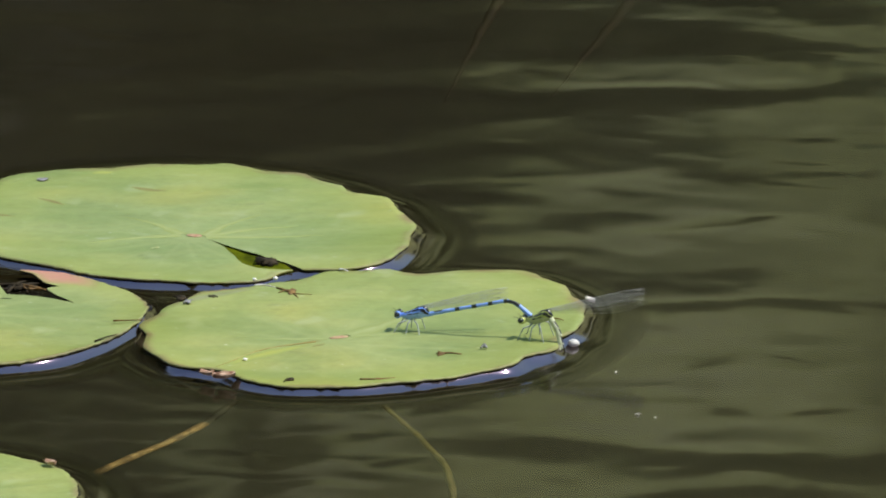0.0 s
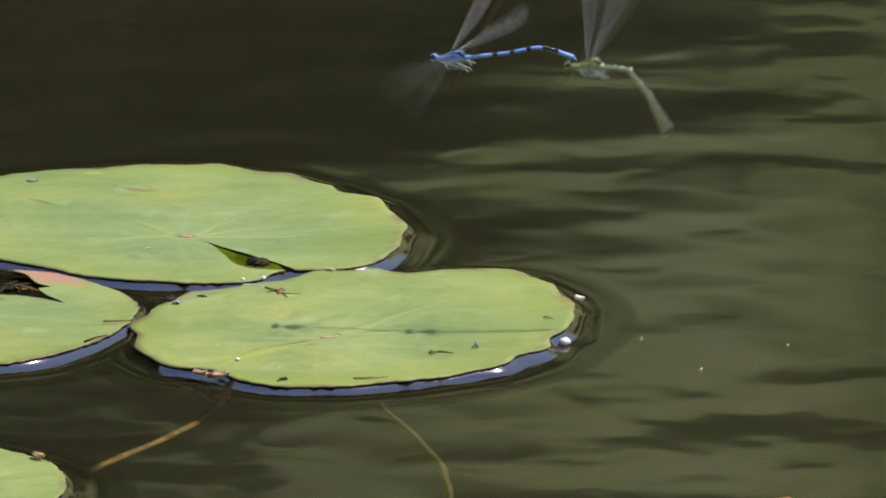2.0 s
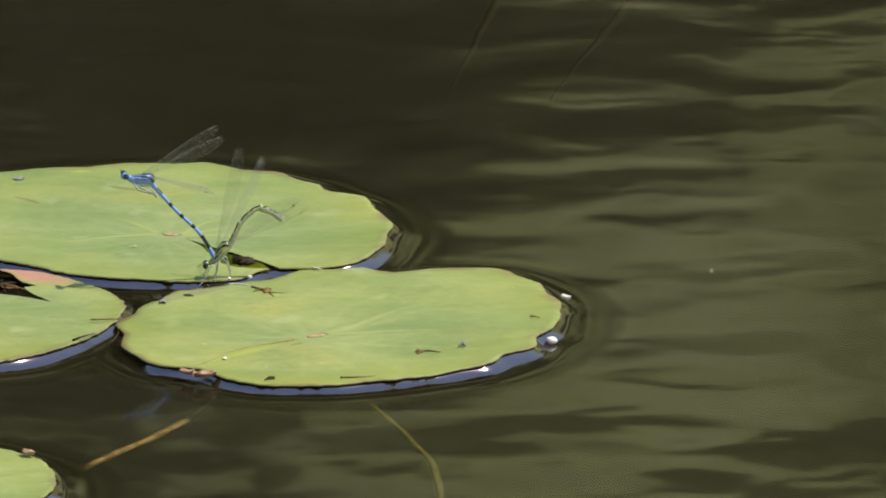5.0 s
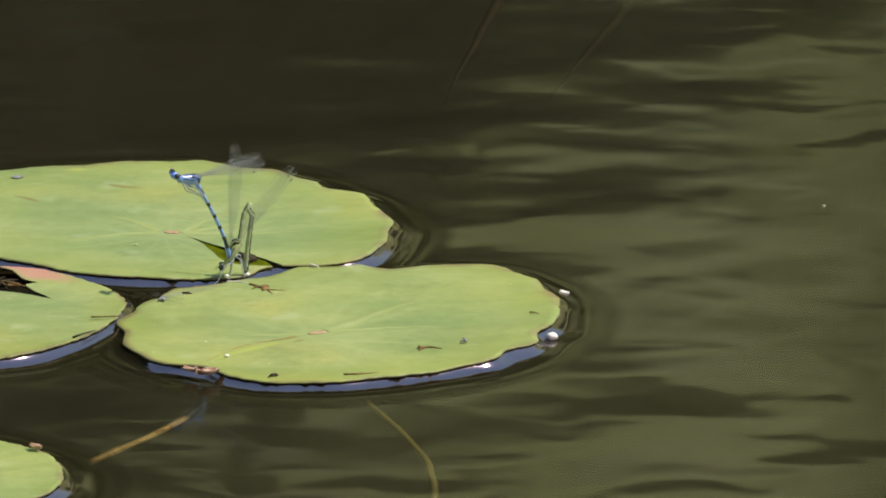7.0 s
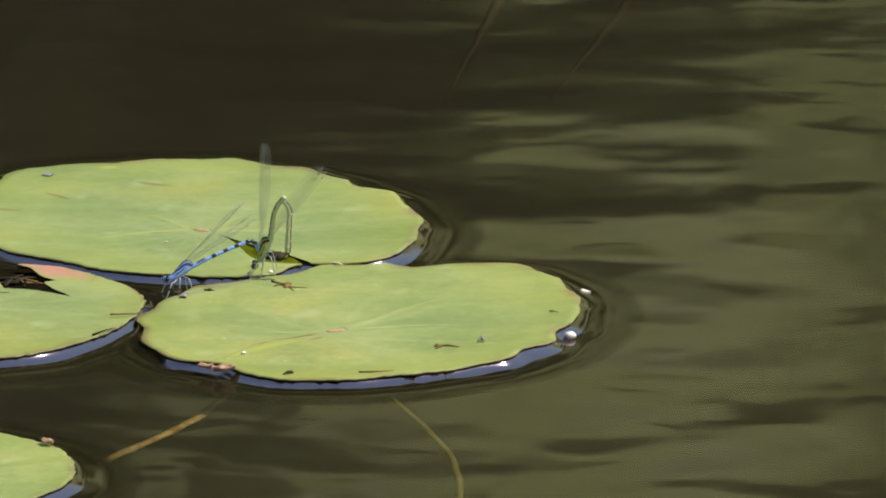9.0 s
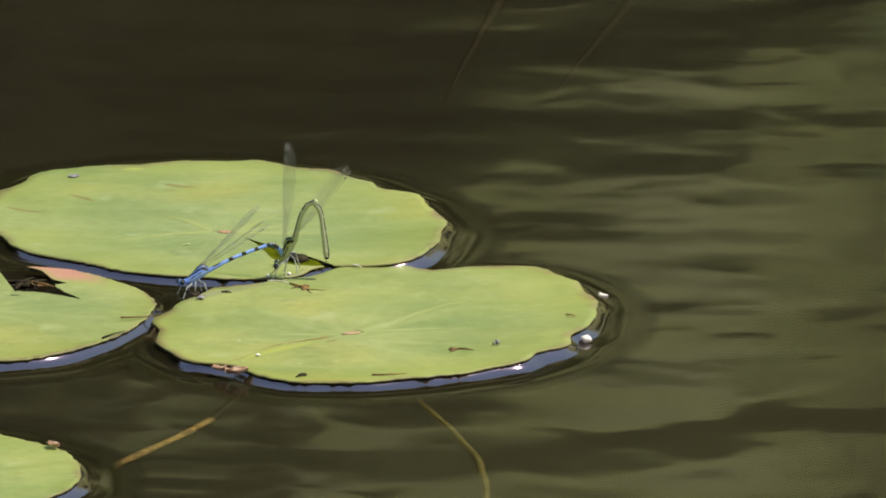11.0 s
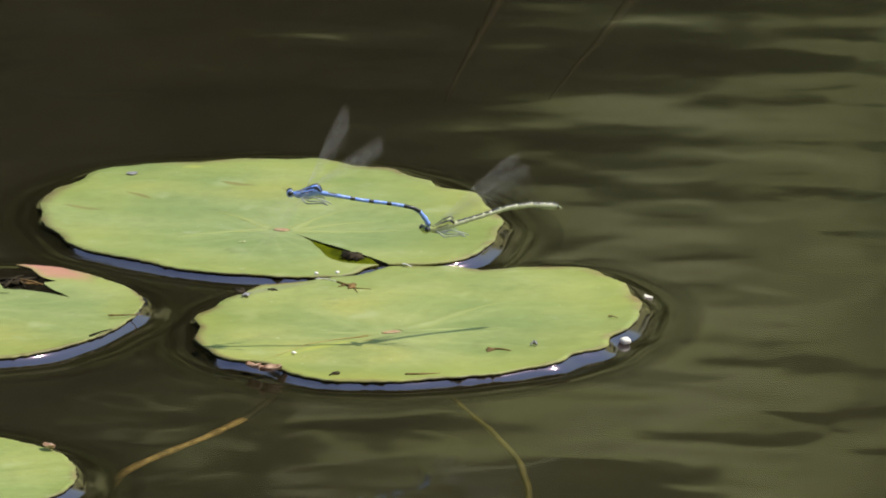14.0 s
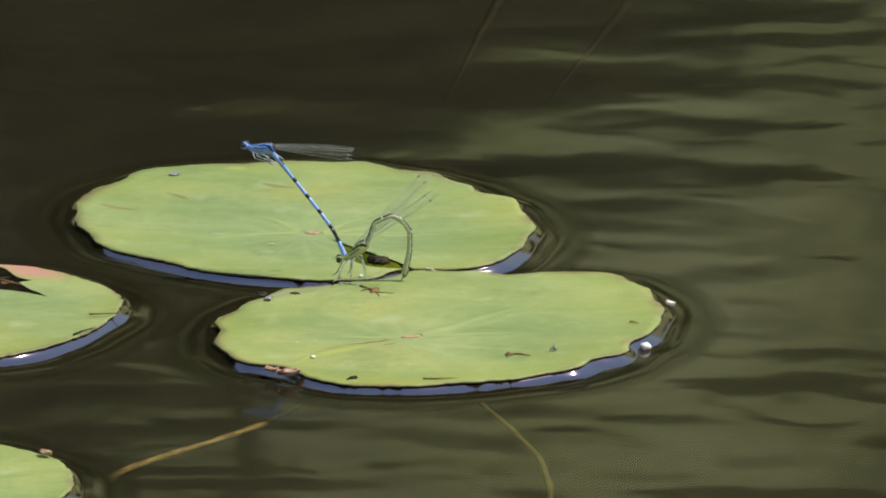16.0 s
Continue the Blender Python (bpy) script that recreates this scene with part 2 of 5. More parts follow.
def oval(cx, cy, cz, rx, ry, rz, rows=8, cols=14):
    """Rings of an ellipsoid along x."""
    rings = []
    for i in range(rows + 1):
        a = math.pi * (0.04 + 0.92 * i / rows)
        r = math.sin(a)
        rings.append([(cx - math.cos(a) * rx, cy + math.cos(2 * math.pi * k / cols) * ry * r, cz + math.sin(2 * math.pi * k / cols) * rz * r) for k in range(cols)])
    return rings


def mm(rings):
    return [[Vector(p) * MM for p in r] for r in rings]


def spline(pts, n):
    """n points along a smooth line through pts, evenly spaced."""
    P = [Vector(p) for p in pts]
    P = [P[0] * 2 - P[1]] + P + [P[-1] * 2 - P[-2]]
    out = []
    for i in range(1, len(P) - 2):
        a, b, c, d = P[i - 1:i + 3]
        for k in range(16):
            t = k / 16
            out.append(0.5 * (2 * b + (c - a) * t + (2 * a - 5 * b + 4 * c - d) * t * t + (3 * b - a - 3 * c + d) * t ** 3))
    out.append(P[-2])
    run = [0.0]
    for p, q in zip(out, out[1:]):
        run.append(run[-1] + (q - p).length)
    res = []
    for k in range(n):
        s = run[-1] * k / (n - 1)
        i = max(j for j in range(len(run)) if run[j] <= s + 1e-12)
        i = min(i, len(out) - 2)
        w = (s - run[i]) / max(run[i + 1] - run[i], 1e-9)
        res.append(out[i].lerp(out[i + 1], w))
    return res


def bends(pts, n):
    """n evenly spaced points along straight runs between pts."""
    P = [Vector(p) for p in pts]
    run = [0.0]
    for p, q in zip(P, P[1:]):
        run.append(run[-1] + (q - p).length)
    res = []
    for k in range(n):
        d = run[-1] * k / (n - 1)
        i = min(sum(r <= d for r in run), len(P) - 1)
        res.append(P[i - 1].lerp(P[i], (d - run[i - 1]) / max(run[i] - run[i - 1], 1e-9)))
    return res


# ---- pond, banks ----
def hill(x, y):
    """An unseen grassy slope behind the far bank, added to give the water bright olive reflections."""
    return 0.5 * min(max(y - 6.6, 0.0), 15.5) * (1 if y < 22.1 else max(0.0, 1 - (y - 22.1) / 200))


def ground():
    """Pond bed, banks and the land out to the horizon, one sheet."""
    radii = [0, 1, 2, 3, 4, 4.6, 5.0, 5.3, 5.6, 5.9, 6.3, 7, 8, 9, 10, 11.5, 13, 15, 18, 21, 24, 30, 40, 70, 130, 260, 600, 1500]
    sides, verts, faces = 72, [], []
    for i, r in enumerate(radii):
        for k in range(sides):
            a = 2 * math.pi * k / sides
            rr = r * (1 + 0.03 * math.sin(3 * a) + 0.02 * math.sin(7 * a + 1))
            x, y = rr * math.cos(a), 1.2 + rr * math.sin(a)
            bank = min(max((r - 4.6) / 1.5, 0), 1)
            z = -0.42 + 0.72 * bank * bank * (3 - 2 * bank) + 0.05 * noise.noise((x * 0.8, y * 0.8, 0)) * min(r, 8) / 8
            z += hill(x, y)
            verts.append((x, y, z))
    for i in range(len(radii) - 1):
        for k in range(sides):
            a, b = i * sides + k, i * sides + (k + 1) % sides
            faces.append((a, b, b + sides, a + sides))
    me = bpy.data.meshes.new("ground")
    me.from_pydata(verts, [], faces)
    me.update()
    a = Mat("mud_and_grass", (0.03, 0.03, 0.012), 0.9, 0.2)
    n = a.noise(a.place(), 3.0, 5, 0.6)
    # dark patches painted on the slope, to streak its reflection
    dark_patches = a.noise(a.scaled(1.6, 0.75, 1.0), 1.0, 2, 0.55)
    grass = a.mix(a.ramp(dark_patches, [(0.37, (0, 0, 0)), (0.58, (1, 1, 1))]), (0.10, 0.106, 0.036), a.ramp(n, [(0.3, (0.228, 0.247, 0.079)), (0.7, (0.345, 0.352, 0.132))]))
    mud = a.ramp(n, [(0.3, (0.008, 0.007, 0.0035)), (0.7, (0.018, 0.015, 0.0075))])
    sep = a.node("ShaderNodeSeparateXYZ")
    a.link(a.place(), sep.inputs[0])
    # grey patches painted in, imitating the pale blotches of the reflection
    grey_patches = a.noise(a.scaled(0.9, 0.45, 0.8, (7, 3, 0)), 1.0, 3, 0.6)
    grass = a.mix(a.ramp(grey_patches, [(0.56, (0, 0, 0)), (0.68, (0.7, 0.7, 0.7))]), grass, (0.30, 0.29, 0.19))
    a.color(a.mix(a.ramp(a.math("ADD", sep.outputs[2], 0.5), [(0.5, (0, 0, 0)), (0.58, (1, 1, 1))]), mud, grass))
    a.bump(n, 0.02)
    ob = mesh_part("ground", me, a.m)
    return tagged(ob, "dark muddy pond bed rising to grassy banks", "ground", kind="structure")


def water():
    radii, verts, faces = [0.04, 0.08, 0.12, 0.17, 0.23, 0.32, 0.5, 0.9, 1.8, 4.0, 7.6], [(0, 0, 0)], []
    for r in radii:
        for k in range(96):
            a = 2 * math.pi * k / 96
            verts.append((r * math.cos(a), 1.2 * r / 7.6 + r * math.sin(a), 0))
    for k in range(96):
        faces.append((0, 1 + k, 1 + (k + 1) % 96))
        for i in range(len(radii) - 1):
            p, q = 1 + i * 96 + k, 1 + i * 96 + (k + 1) % 96
            faces.append((p, p + 96, q + 96, q))
    me = bpy.data.meshes.new("water")
    me.from_pydata(verts, [], faces)
    me.update()
    ob = mesh_part("water", me, WATER)
    ob.visible_shadow = False
    return tagged(ob, "murky brown pond water with soft olive reflections", "water", kind="structure")


ground()
pond = water()


def leaf_cloud(center, radii, count, size, seed, density=0.55, sunward=0.0):
    """Many small pointed leaves in an uneven, clumped crown."""
    rng = np.random.default_rng(seed)
    clumps = rng.normal(0, 1, (60, 3))
    clumps /= np.linalg.norm(clumps, axis=1)[:, None]
    clumps *= (density + (1 - density) * rng.random((60, 1))) * np.array(radii)
    pick = rng.integers(0, 60, count)
    p = clumps[pick] + rng.normal(0, 0.17, (count, 3)) * np.array(radii) + np.array(center)
    d = rng.normal(0, 1, (count, 3))
    d[:, 2] -= 0.6
    d /= np.linalg.norm(d, axis=1)[:, None]
    # sunward also turns leaf faces towards the camera, to brighten the reflected crown
    s = np.cross(d, rng.normal(0, 1, (count, 3)) + sunward * np.array((SUN.x, SUN.y - 0.5, SUN.z)))
    s /= np.linalg.norm(s, axis=1)[:, None]
    L = size * (0.6 + 0.8 * rng.random((count, 1)))
    v = np.stack([p, p + d * L * 0.5 + s * L * 0.22, p + d * L, p + d * L * 0.5 - s * L * 0.22], 1).reshape(-1, 3)
    f = np.arange(count * 4).reshape(-1, 4)
    me = bpy.data.meshes.new("crown")
    me.from_pydata(v.tolist(), [], f.tolist())
    me.update()
    return me


def bush(name, x, y, spread, height, count, size, mat, seed, label, category, sunward=0.0):
    root = new(name)
    root.location = (x, y, 0.15 + hill(x, y))
    rng = random.Random(seed)
    bm = bmesh.new()
    for k in range(7):
        a, lean = rng.random() * 6.28, 0.2 + 0.5 * rng.random()
        top = Vector((math.cos(a) * spread * lean, math.sin(a) * spread * lean, height * (0.5 + 0.3 * rng.random())))
        pts = [Vector((math.cos(a) * 0.06, math.sin(a) * 0.06, -0.1)), top * 0.35 + Vector((0, 0, 0.1 * height)), top]
        pts = spline(pts, 8)
        tube(bm, pts, [0.05 * height / 3 * (1 - 0.8 * i / 7) for i in range(8)], 7)
    part("trunk", bm, BARK, root)
    # solid leaf-coloured hull, added to fill gaps and even out the reflection
    core = bmesh.new()
    bmesh.ops.create_icosphere(core, subdivisions=4, radius=1.0)
    for v in core.verts:
        k = 0.80 * (1 + 0.22 * noise.noise(v.co * 2.1 + Vector((seed, 0, 0))) + 0.10 * noise.noise(v.co * 6 + Vector((seed, 4, 0))))
        v.co = Vector((v.co.x * spread * k, v.co.y * spread * 0.8 * k, height * 0.52 + v.co.z * height * 0.46 * k))
    part("crown_filler", core, mat, root, "dense inner foliage")
    mesh_part("crown", leaf_cloud((0, 0, height * 0.52), (spread, spread * 0.8, height * 0.46), count, size, seed, sunward=sunward), mat, root, smooth=False)
    return tagged(root, label, category, "shrubs and trees on the far bank")


# unseen shrubs and trees, placed and sized to shape the water's reflections
DARK_LABEL = "dark shaded evergreen shrub standing on the far bank"
LIGHT_LABEL = "low olive-green shrub growing on the grassy slope"
for i, (bx, by, sp, ht) in enumerate([(-6.4, 8.2, 1.9, 6.6), (-3.9, 8.4, 1.8, 7.4), (-2.05, 8.3, 1.4, 3.3), (-0.92, 8.0, 0.45, 1.7), (-0.40, 8.2, 0.22, 1.22), (-0.17, 8.2, 0.2, 1.14), (0.0, 8.2, 0.2, 1.08), (0.2, 8.3, 0.2, 0.92), (0.45, 8.25, 0.22, 0.56), (0.8, 8.3, 0.25, 0.50), (1.1, 8.35, 0.26, 0.52), (-9.0, 6.0, 2.0, 4.2)]):
    bush("evergreen_shrub", bx, by, sp, ht, 16000, 0.17, LEAF_DARK, 20 + i, DARK_LABEL, "shrub")
for i, (bx, by, sp, ht) in enumerate([(0.66, 10.2, 0.22, 0.30), (0.40, 15.5, 0.22, 0.5), (0.12, 15.9, 0.16, 0.35), (0.72, 15.2, 0.28, 0.5), (1.2, 11.6, 0.5, 0.8), (1.9, 14.2, 0.6, 0.9), (0.95, 16.6, 0.4, 0.7), (0.32, 17.8, 0.34, 0.55), (0.75, 18.6, 0.4, 0.6), (2.9, 11.0, 0.8, 1.2), (-0.5, 15.4, 0.5, 0.8)]):
    bush("unseen_olive_shrub", bx, by, sp, ht, 3000, 0.08, LEAF_MID, 60 + i, LIGHT_LABEL, "shrub", 1.5)
for i, (bx, by, sp, ht) in enumerate([(-9, 24, 3.2, 8.0), (-4, 25, 3.2, 9.0), (1, 24, 3.2, 8.2)]):
    bush("unseen_crest_tree", bx, by, sp, ht, 9000, 0.4, LEAF_MID, 80 + i, "broad green tree standing on the grassy crest", "tree", 0.5)

# unseen near-bank shrubs, added to darken what the steep film mirrors
for i, (bx, by, sp, ht) in enumerate([(-4.5, -7.6, 1.9, 6.4), (-1.4, -8.2, 1.8, 7.0), (1.7, -7.9, 1.8, 6.6), (4.8, -7.4, 1.8, 5.6)]):
    bush("evergreen_shrub", bx, by, sp, ht, 9000, 0.2, LEAF_DARK, 100 + i, "dark evergreen shrub standing on the near bank", "shrub")


def unseen_canopy_tree():
    """An unseen dark tree on the near bank, its limbs out over the water, added to darken the rim film's reflections.
    """
    root = new("unseen_canopy_tree")
    root.location = (-2.6, -7.4, 0.2)
    bm = bmesh.new()
    tube(bm, spline([(0, 0, -0.3), (0.1, 0.2, 1.6), (0.4, 0.8, 3.4), (0.8, 2.0, 4.8), (1.1, 3.4, 5.3)], 20), [0.26 - 0.011 * i for i in range(20)], 10)
    rng = random.Random(7)
    for k in range(9):
        start = Vector((0.4, 0.8, 3.4)).lerp(Vector((1.1, 3.3, 5.25)), k / 8)
        side = (-1 if k % 2 else 1) * (1.2 + rng.random())
        tube(bm, spline([start, start + Vector((side * 0.5, 0.4, 0.35)), start + Vector((side, 1.0, 0.3 + 0.4 * rng.random()))], 9), [0.08 - 0.007 * i for i in range(9)], 7)
    part("trunk", bm, BARK, root)
    mesh_part("crown", leaf_cloud((1.0, 2.2, 5.2), (2.9, 3.0, 0.7), 60000, 0.2, 140, 0.1), LEAF_DARK, root, smooth=False)
    return tagged(root, "dark tree leaning out from the near bank over the water", "tree")


unseen_canopy_tree()


# ---- lily pads ----
class Pad:
    """A floating leaf: an outline in polar harmonics (mm), a stalk point, an optional cleft, and the water that clings to its rim."""

    def __init__(self, r0, harm, hub, cleft=None, bow=(0.0, 0.0), ragged=0.0, seed=0, blush=None, raised=(), torn=None):
        self.raised, self.torn = raised, torn
        self.blush = blush
        self.r0, self.harm, self.hub, self.cleft, self.bow, self.ragged, self.seed = r0, harm, Vector(hub), cleft, bow, ragged, seed

    def radius(self, a, out=0.0, wobble=1.0):
        r = self.r0
        for k, (c, s) in enumerate(self.harm, 1):
            soft = math.exp(-out * max(k - 2, 0) / 55.0)
            r += (c * math.cos(k * a) + s * math.sin(k * a)) * soft
        wob = 0.3 * noise.noise((math.cos(a) * 6, math.sin(a) * 6, self.seed)) + 0.45 * noise.noise((math.cos(a) * 18, math.sin(a) * 15, self.seed + 5)) + 0.3 * noise.noise((math.cos(a) * 40, math.sin(a) * 36, self.seed + 6))
        return r + wobble * wob + out

    def extra(self, a):
        """How much further the rim stands up there: (direction, width, mm)."""
        return sum(h * math.exp(-(((math.degrees(a) - d + 180) % 360 - 180) / w) ** 2) for d, w, h in self.raised)

    def broad(self, a):
        return 1.1 + self.extra(a) + 0.4 * noise.noise((math.cos(a) * 2.2, math.sin(a) * 2.2, self.seed + 9))

    def fine(self, a):
        return 0.10 * noise.noise((math.cos(a) * 7, math.sin(a) * 7, self.seed + 4))

    def lift(self, a):
        """Height of the rim over the water, mm."""
        return self.broad(a) + self.fine(a)

    def rim(self, a, out=0.0, wobble=1.0):
        r = self.radius(a, out, wobble)
        return Vector((r * math.cos(a), r * math.sin(a) - 3.3 * self.extra(a) * math.exp(-out / 25)))

    def top(self, p, s, a):
        z = 1.7 + (self.lift(a) * 0.9 + 0.85 - 1.7) * s ** 5
        z += 0.22 * noise.noise((p.x * 0.07, p.y * 0.07, self.seed)) * (1 - s ** 6) + 0.10 * noise.noise((p.x * 0.25, p.y * 0.25, self.seed)) * (1 - s ** 6)
        return z

    def height(self, x, y):
        """Height of the upper face at a point, mm."""
        d = Vector((x, y)) - self.hub
        best = max((k for k in range(360)), key=lambda k: (self.rim(radians(k)) - self.hub).normalized().dot(d.normalized()))
        s = d.length / (self.rim(radians(best)) - self.hub).length
        return self.top(Vector((x, y)), min(s, 1.0), radians(best))

    def blade(self, parent, mat):
        n, m = 420, 22
        if self.cleft:
            a0, a1 = radians(self.cleft[1]), radians(self.cleft[0]) + 2 * math.pi
            angles = [a0 + (a1 - a0) * k / (n - 1) for k in range(n)]
        else:
            angles = [2 * math.pi * k / n for k in range(n)]
        rows = []
        for i in range(m + 1):
            s = (i / m) ** 0.8
            row = []
            for k, a in enumerate(angles):
                p = self.hub.lerp(self.rim(a), s)
                if self.cleft:
                    for edge, side, bow in ((0, 1, self.bow[1]), (n - 1, -1, self.bow[0])):
                        gap = abs(a - angles[edge])
                        way = (self.rim(angles[edge]) - self.hub).normalized()
                        cross = Vector((-way.y, way.x)) * side
                        if self.torn:
                            shape = self.torn[0 if edge == 0 else 1]
                            w = s * len(shape)
                            k0 = min(int(w), len(shape) - 1)
                            knots = [self.hub, *[Vector(q) for q in shape[:-1]], self.rim(angles[edge])]
                            p = p + (knots[k0].lerp(knots[k0 + 1], w - k0) - self.hub.lerp(self.rim(angles[edge]), s)) * math.exp(-(gap / 0.5) ** 2)
                            continue
                        rag = self.ragged * noise.noise((s * 7, edge, self.seed + 2))
                        p = p + cross * (bow * math.sin(math.pi * s ** 2.1) + rag * math.sin(math.pi * min(s * 1.2, 1))) * math.exp(-(gap / 0.3) ** 2)
                row.append((p, self.top(p, s, a)))
            rows.append(row)
        bm = bmesh.new()
        closed = not self.cleft
        thick = 0.42
        rings = [[(p.x * MM, p.y * MM, z * MM) for p, z in r] for r in rows]
        low = [[(p.x * MM, p.y * MM, (z - thick) * MM) for p, z in r] for r in rows[::-1]]
        edge = [(p.x * MM + 0.00015 * math.cos(a), p.y * MM + 0.00015 * math.sin(a), (z - thick * 0.5) * MM) for (p, z), a in zip(rows[-1], angles)]
        full = rings + [edge] + low
        top_faces = len(rings) - 1

        def paint(i, j):
            if i >= top_faces:
                return 1 if i < top_faces + 2 else 2
            return 0

        loft(bm, full, closed=closed, caps=False, paint=paint)
        # how near the rim each point lies, and how blushed it is
        rim_layer, blush_layer = bm.verts.layers.float.new("rim"), bm.verts.layers.float.new("blush")
        for v, (i, a) in zip(list(bm.verts), [(i, a) for i in range(len(full)) for a in angles]):
            s = (min(i, m) / m) ** 0.8 if i <= m + 1 else (max(2 * m + 2 - i, 0) / m) ** 0.8
            v[rim_layer] = s
            if self.blush:
                a0, a1, s0 = self.blush
                deg = math.degrees(a) % 360
                side = min(max((deg - a0) / 18, 0), max((a1 - deg) / 5, 0), 1)
                v[blush_layer] = side * min(max((s - s0) / 0.14, 0), 1)
        bmesh.ops.remove_doubles(bm, verts=bm.verts, dist=0.000002)
        bmesh.ops.recalc_face_normals(bm, faces=bm.faces)
        return part("leaf_blade", bm, [mat, RIM_BROWN, UNDERSIDE], parent)

    def film(self, parent):
        """Water drawn up to the rim, falling away over a few millimetres."""
        n = 420
        outs = [-1.2, -0.4, 0.0, 0.15, 0.3, 0.5, 0.7, 0.9, 1.2, 1.5, 1.8, 2.1, 2.4, 2.8, 3.2, 3.6, 4.0, 4.5, 5.0, 5.6, 6.3, 7.0, 7.8, 8.7, 9.7, 10.8, 12.0, 13.5]
        rings = []
        for k, o in enumerate(outs):
            ring = []
            for j in range(n):
                a = 2 * math.pi * j / n
                q = max(o, 0.0)
                h = self.broad(a) * (0.79 + 0.05 * noise.noise((math.cos(a) * 4, math.sin(a) * 4, self.seed + 3))) * math.exp(-q / (0.93 + 0.45 * max(self.extra(a), 0.0)))
                h += (0.30 + 0.12 * max(self.extra(a), -1.0)) * math.exp(-(q / (4.2 + 0.8 * noise.noise((math.cos(a) * 5, math.sin(a) * 5, self.seed)))) ** 2)
                wave = 2 * math.pi * q / 4.0 + 2.0 * noise.noise((math.cos(a) * 4, math.sin(a) * 4, self.seed))
                h += 0.085 * math.cos(wave) * (1 - math.exp(-q)) * math.exp(-q / 7.0)
                end = min(1.0, (13.5 - o) / 5.0)
                end = end * end * (3 - 2 * end)
                p = self.rim(a, q, 0.0) * (1 + min(o, 0) / self.r0)
                ring.append((p.x * MM, p.y * MM, h * end * MM + 0.00003))
            rings.append(ring)
        bm = bmesh.new()
        loft(bm, rings, closed=True, caps=False)
        layer, thick = bm.verts.layers.float.new("reach"), bm.verts.layers.float.new("thick")
        for v, o in zip(list(bm.verts), [o for o in outs for j in range(n)]):
            v[layer] = min(max((6.0 - o) / 4.0, 0.0), 1.0)
            v[thick] = min(max((13.5 - o) / 6.5, 0.0), 1.0)
        bmesh.ops.recalc_face_normals(bm, faces=bm.faces)
        ob = part("water_film", bm, WATER_STILL, parent, "curved film of water clinging to the leaf rim")
        ob.visible_shadow = False
        return ob


def lily_pad(pad, mat, label):
    root = new("lily_pad")
    pad.blade(root, mat)
    pad.film(root)
    tagged(root, label, "lily pad", "floating lily pads")
    return root


BACK = Pad(48.0, [(-0.37, -0.13), (0.21, -3.08), (0.08, -0.28), (-0.28, -0.54), (0.01, -0.36), (-0.43, 0.54), (-0.2, 0.54), (0.33, 0.15), (0.27, 0.35), (-0.08, -0.44), (-0.23, -0.54), (-0.32, -0.03), (-0.04, -0.22), (0.33, 0.14), (0.19, -0.05), (0.07, -0.1), (-0.03, -0.23), (0.12, -0.07), (0.22, 0.26), (-0.1, 0.2), (-0.04, -0.04), (-0.14, -0.02), (-0.19, -0.14), (-0.01, 0.0)],
           (4.9, -14.3), (-61.0, -58.6), (5.2, 0.6), 0.5, 1, raised=((82, 55, -0.6), (-9, 14, 0.4), (-32, 15, 0.8), (196, 20, 0.3), (235, 25, 0.3)))
FRONT = Pad(43.81, [(0.21, 0.44), (0.89, 4.22), (-1.1, 1.49), (-0.55, -0.15), (-0.43, -0.21), (-0.34, -0.08), (0.64, -0.67), (0.31, 0.1), (-0.06, 0.87), (-0.26, -0.08), (-0.28, 0.09), (0.25, -0.09), (0.14, -0.01), (0.09, 0.13), (0.19, 0.04), (-0.12, -0.22), (-0.07, -0.14), (0.09, -0.26), (-0.11, 0.15), (-0.1, -0.11), (0.01, -0.04), (0.12, 0.08), (0.12, 0.14), (-0.09, 0.07)],
            (-5.7, -9.9), seed=2, raised=((62, 34, -0.5), (-38, 17, 1.1), (-8, 9, 0.6), (13, 9, 0.4), (215, 14, 0.4)))
LEFT = Pad(35.65, [(-0.17, 0.78), (-0.23, 0.75), (-0.2, 0.99), (-0.21, -0.02), (0.39, -0.01), (0.25, 0.22), (-0.11, 0.16), (-0.12, 0.13), (-0.12, -0.05)],
           (21.0, 10.6), (76.0, 87.0), seed=3, blush=(44, 78, 0.66),
           torn=(((17.2, 13.6), (13.3, 16.0), (9.8, 17.6), (8.0, 13.6), (6.6, 19.6), (5.2, 25.0), (3.4, 33.0), (3.0, 38.0)), ((19.4, 13.4), (17.2, 16.8), (14.8, 22.6), (17.6, 24.0), (14.6, 26.4), (12.0, 33.0), (10.2, 41.0))), raised=((5, 16, 0.7), (-50, 30, 0.5)))
CORNER = Pad(29.69, [(0.38, -0.65), (-0.86, 0.54), (-0.03, -0.32), (0.29, 0.23), (0.24, 0.37), (0.04, -0.02), (-0.25, -0.13), (0.09, -0.25)], (0, 0.5), seed=4, raised=((-15, 25, 0.8),))

back_pad = lily_pad(BACK, pad_material("lily_leaf_a", 1.3, 15, 2.8, -12.5, 0.0, (0.98, 0.985, 1.10)), "broad green lily pad with an open cleft, floating")
front_pad = lily_pad(FRONT, pad_material("lily_leaf_b", 5.7, 13, -5.7, -9.9, 0.1, (1.065, 1.025, 1.06)), "green lily pad with a yellowed seam, floating")
left_pad = lily_pad(LEFT, pad_material("lily_leaf_c", 9.1, 13, 2, 5, -0.2, (1.01, 0.99, 1.06)), "green lily pad torn at its pinkish edge, floating")
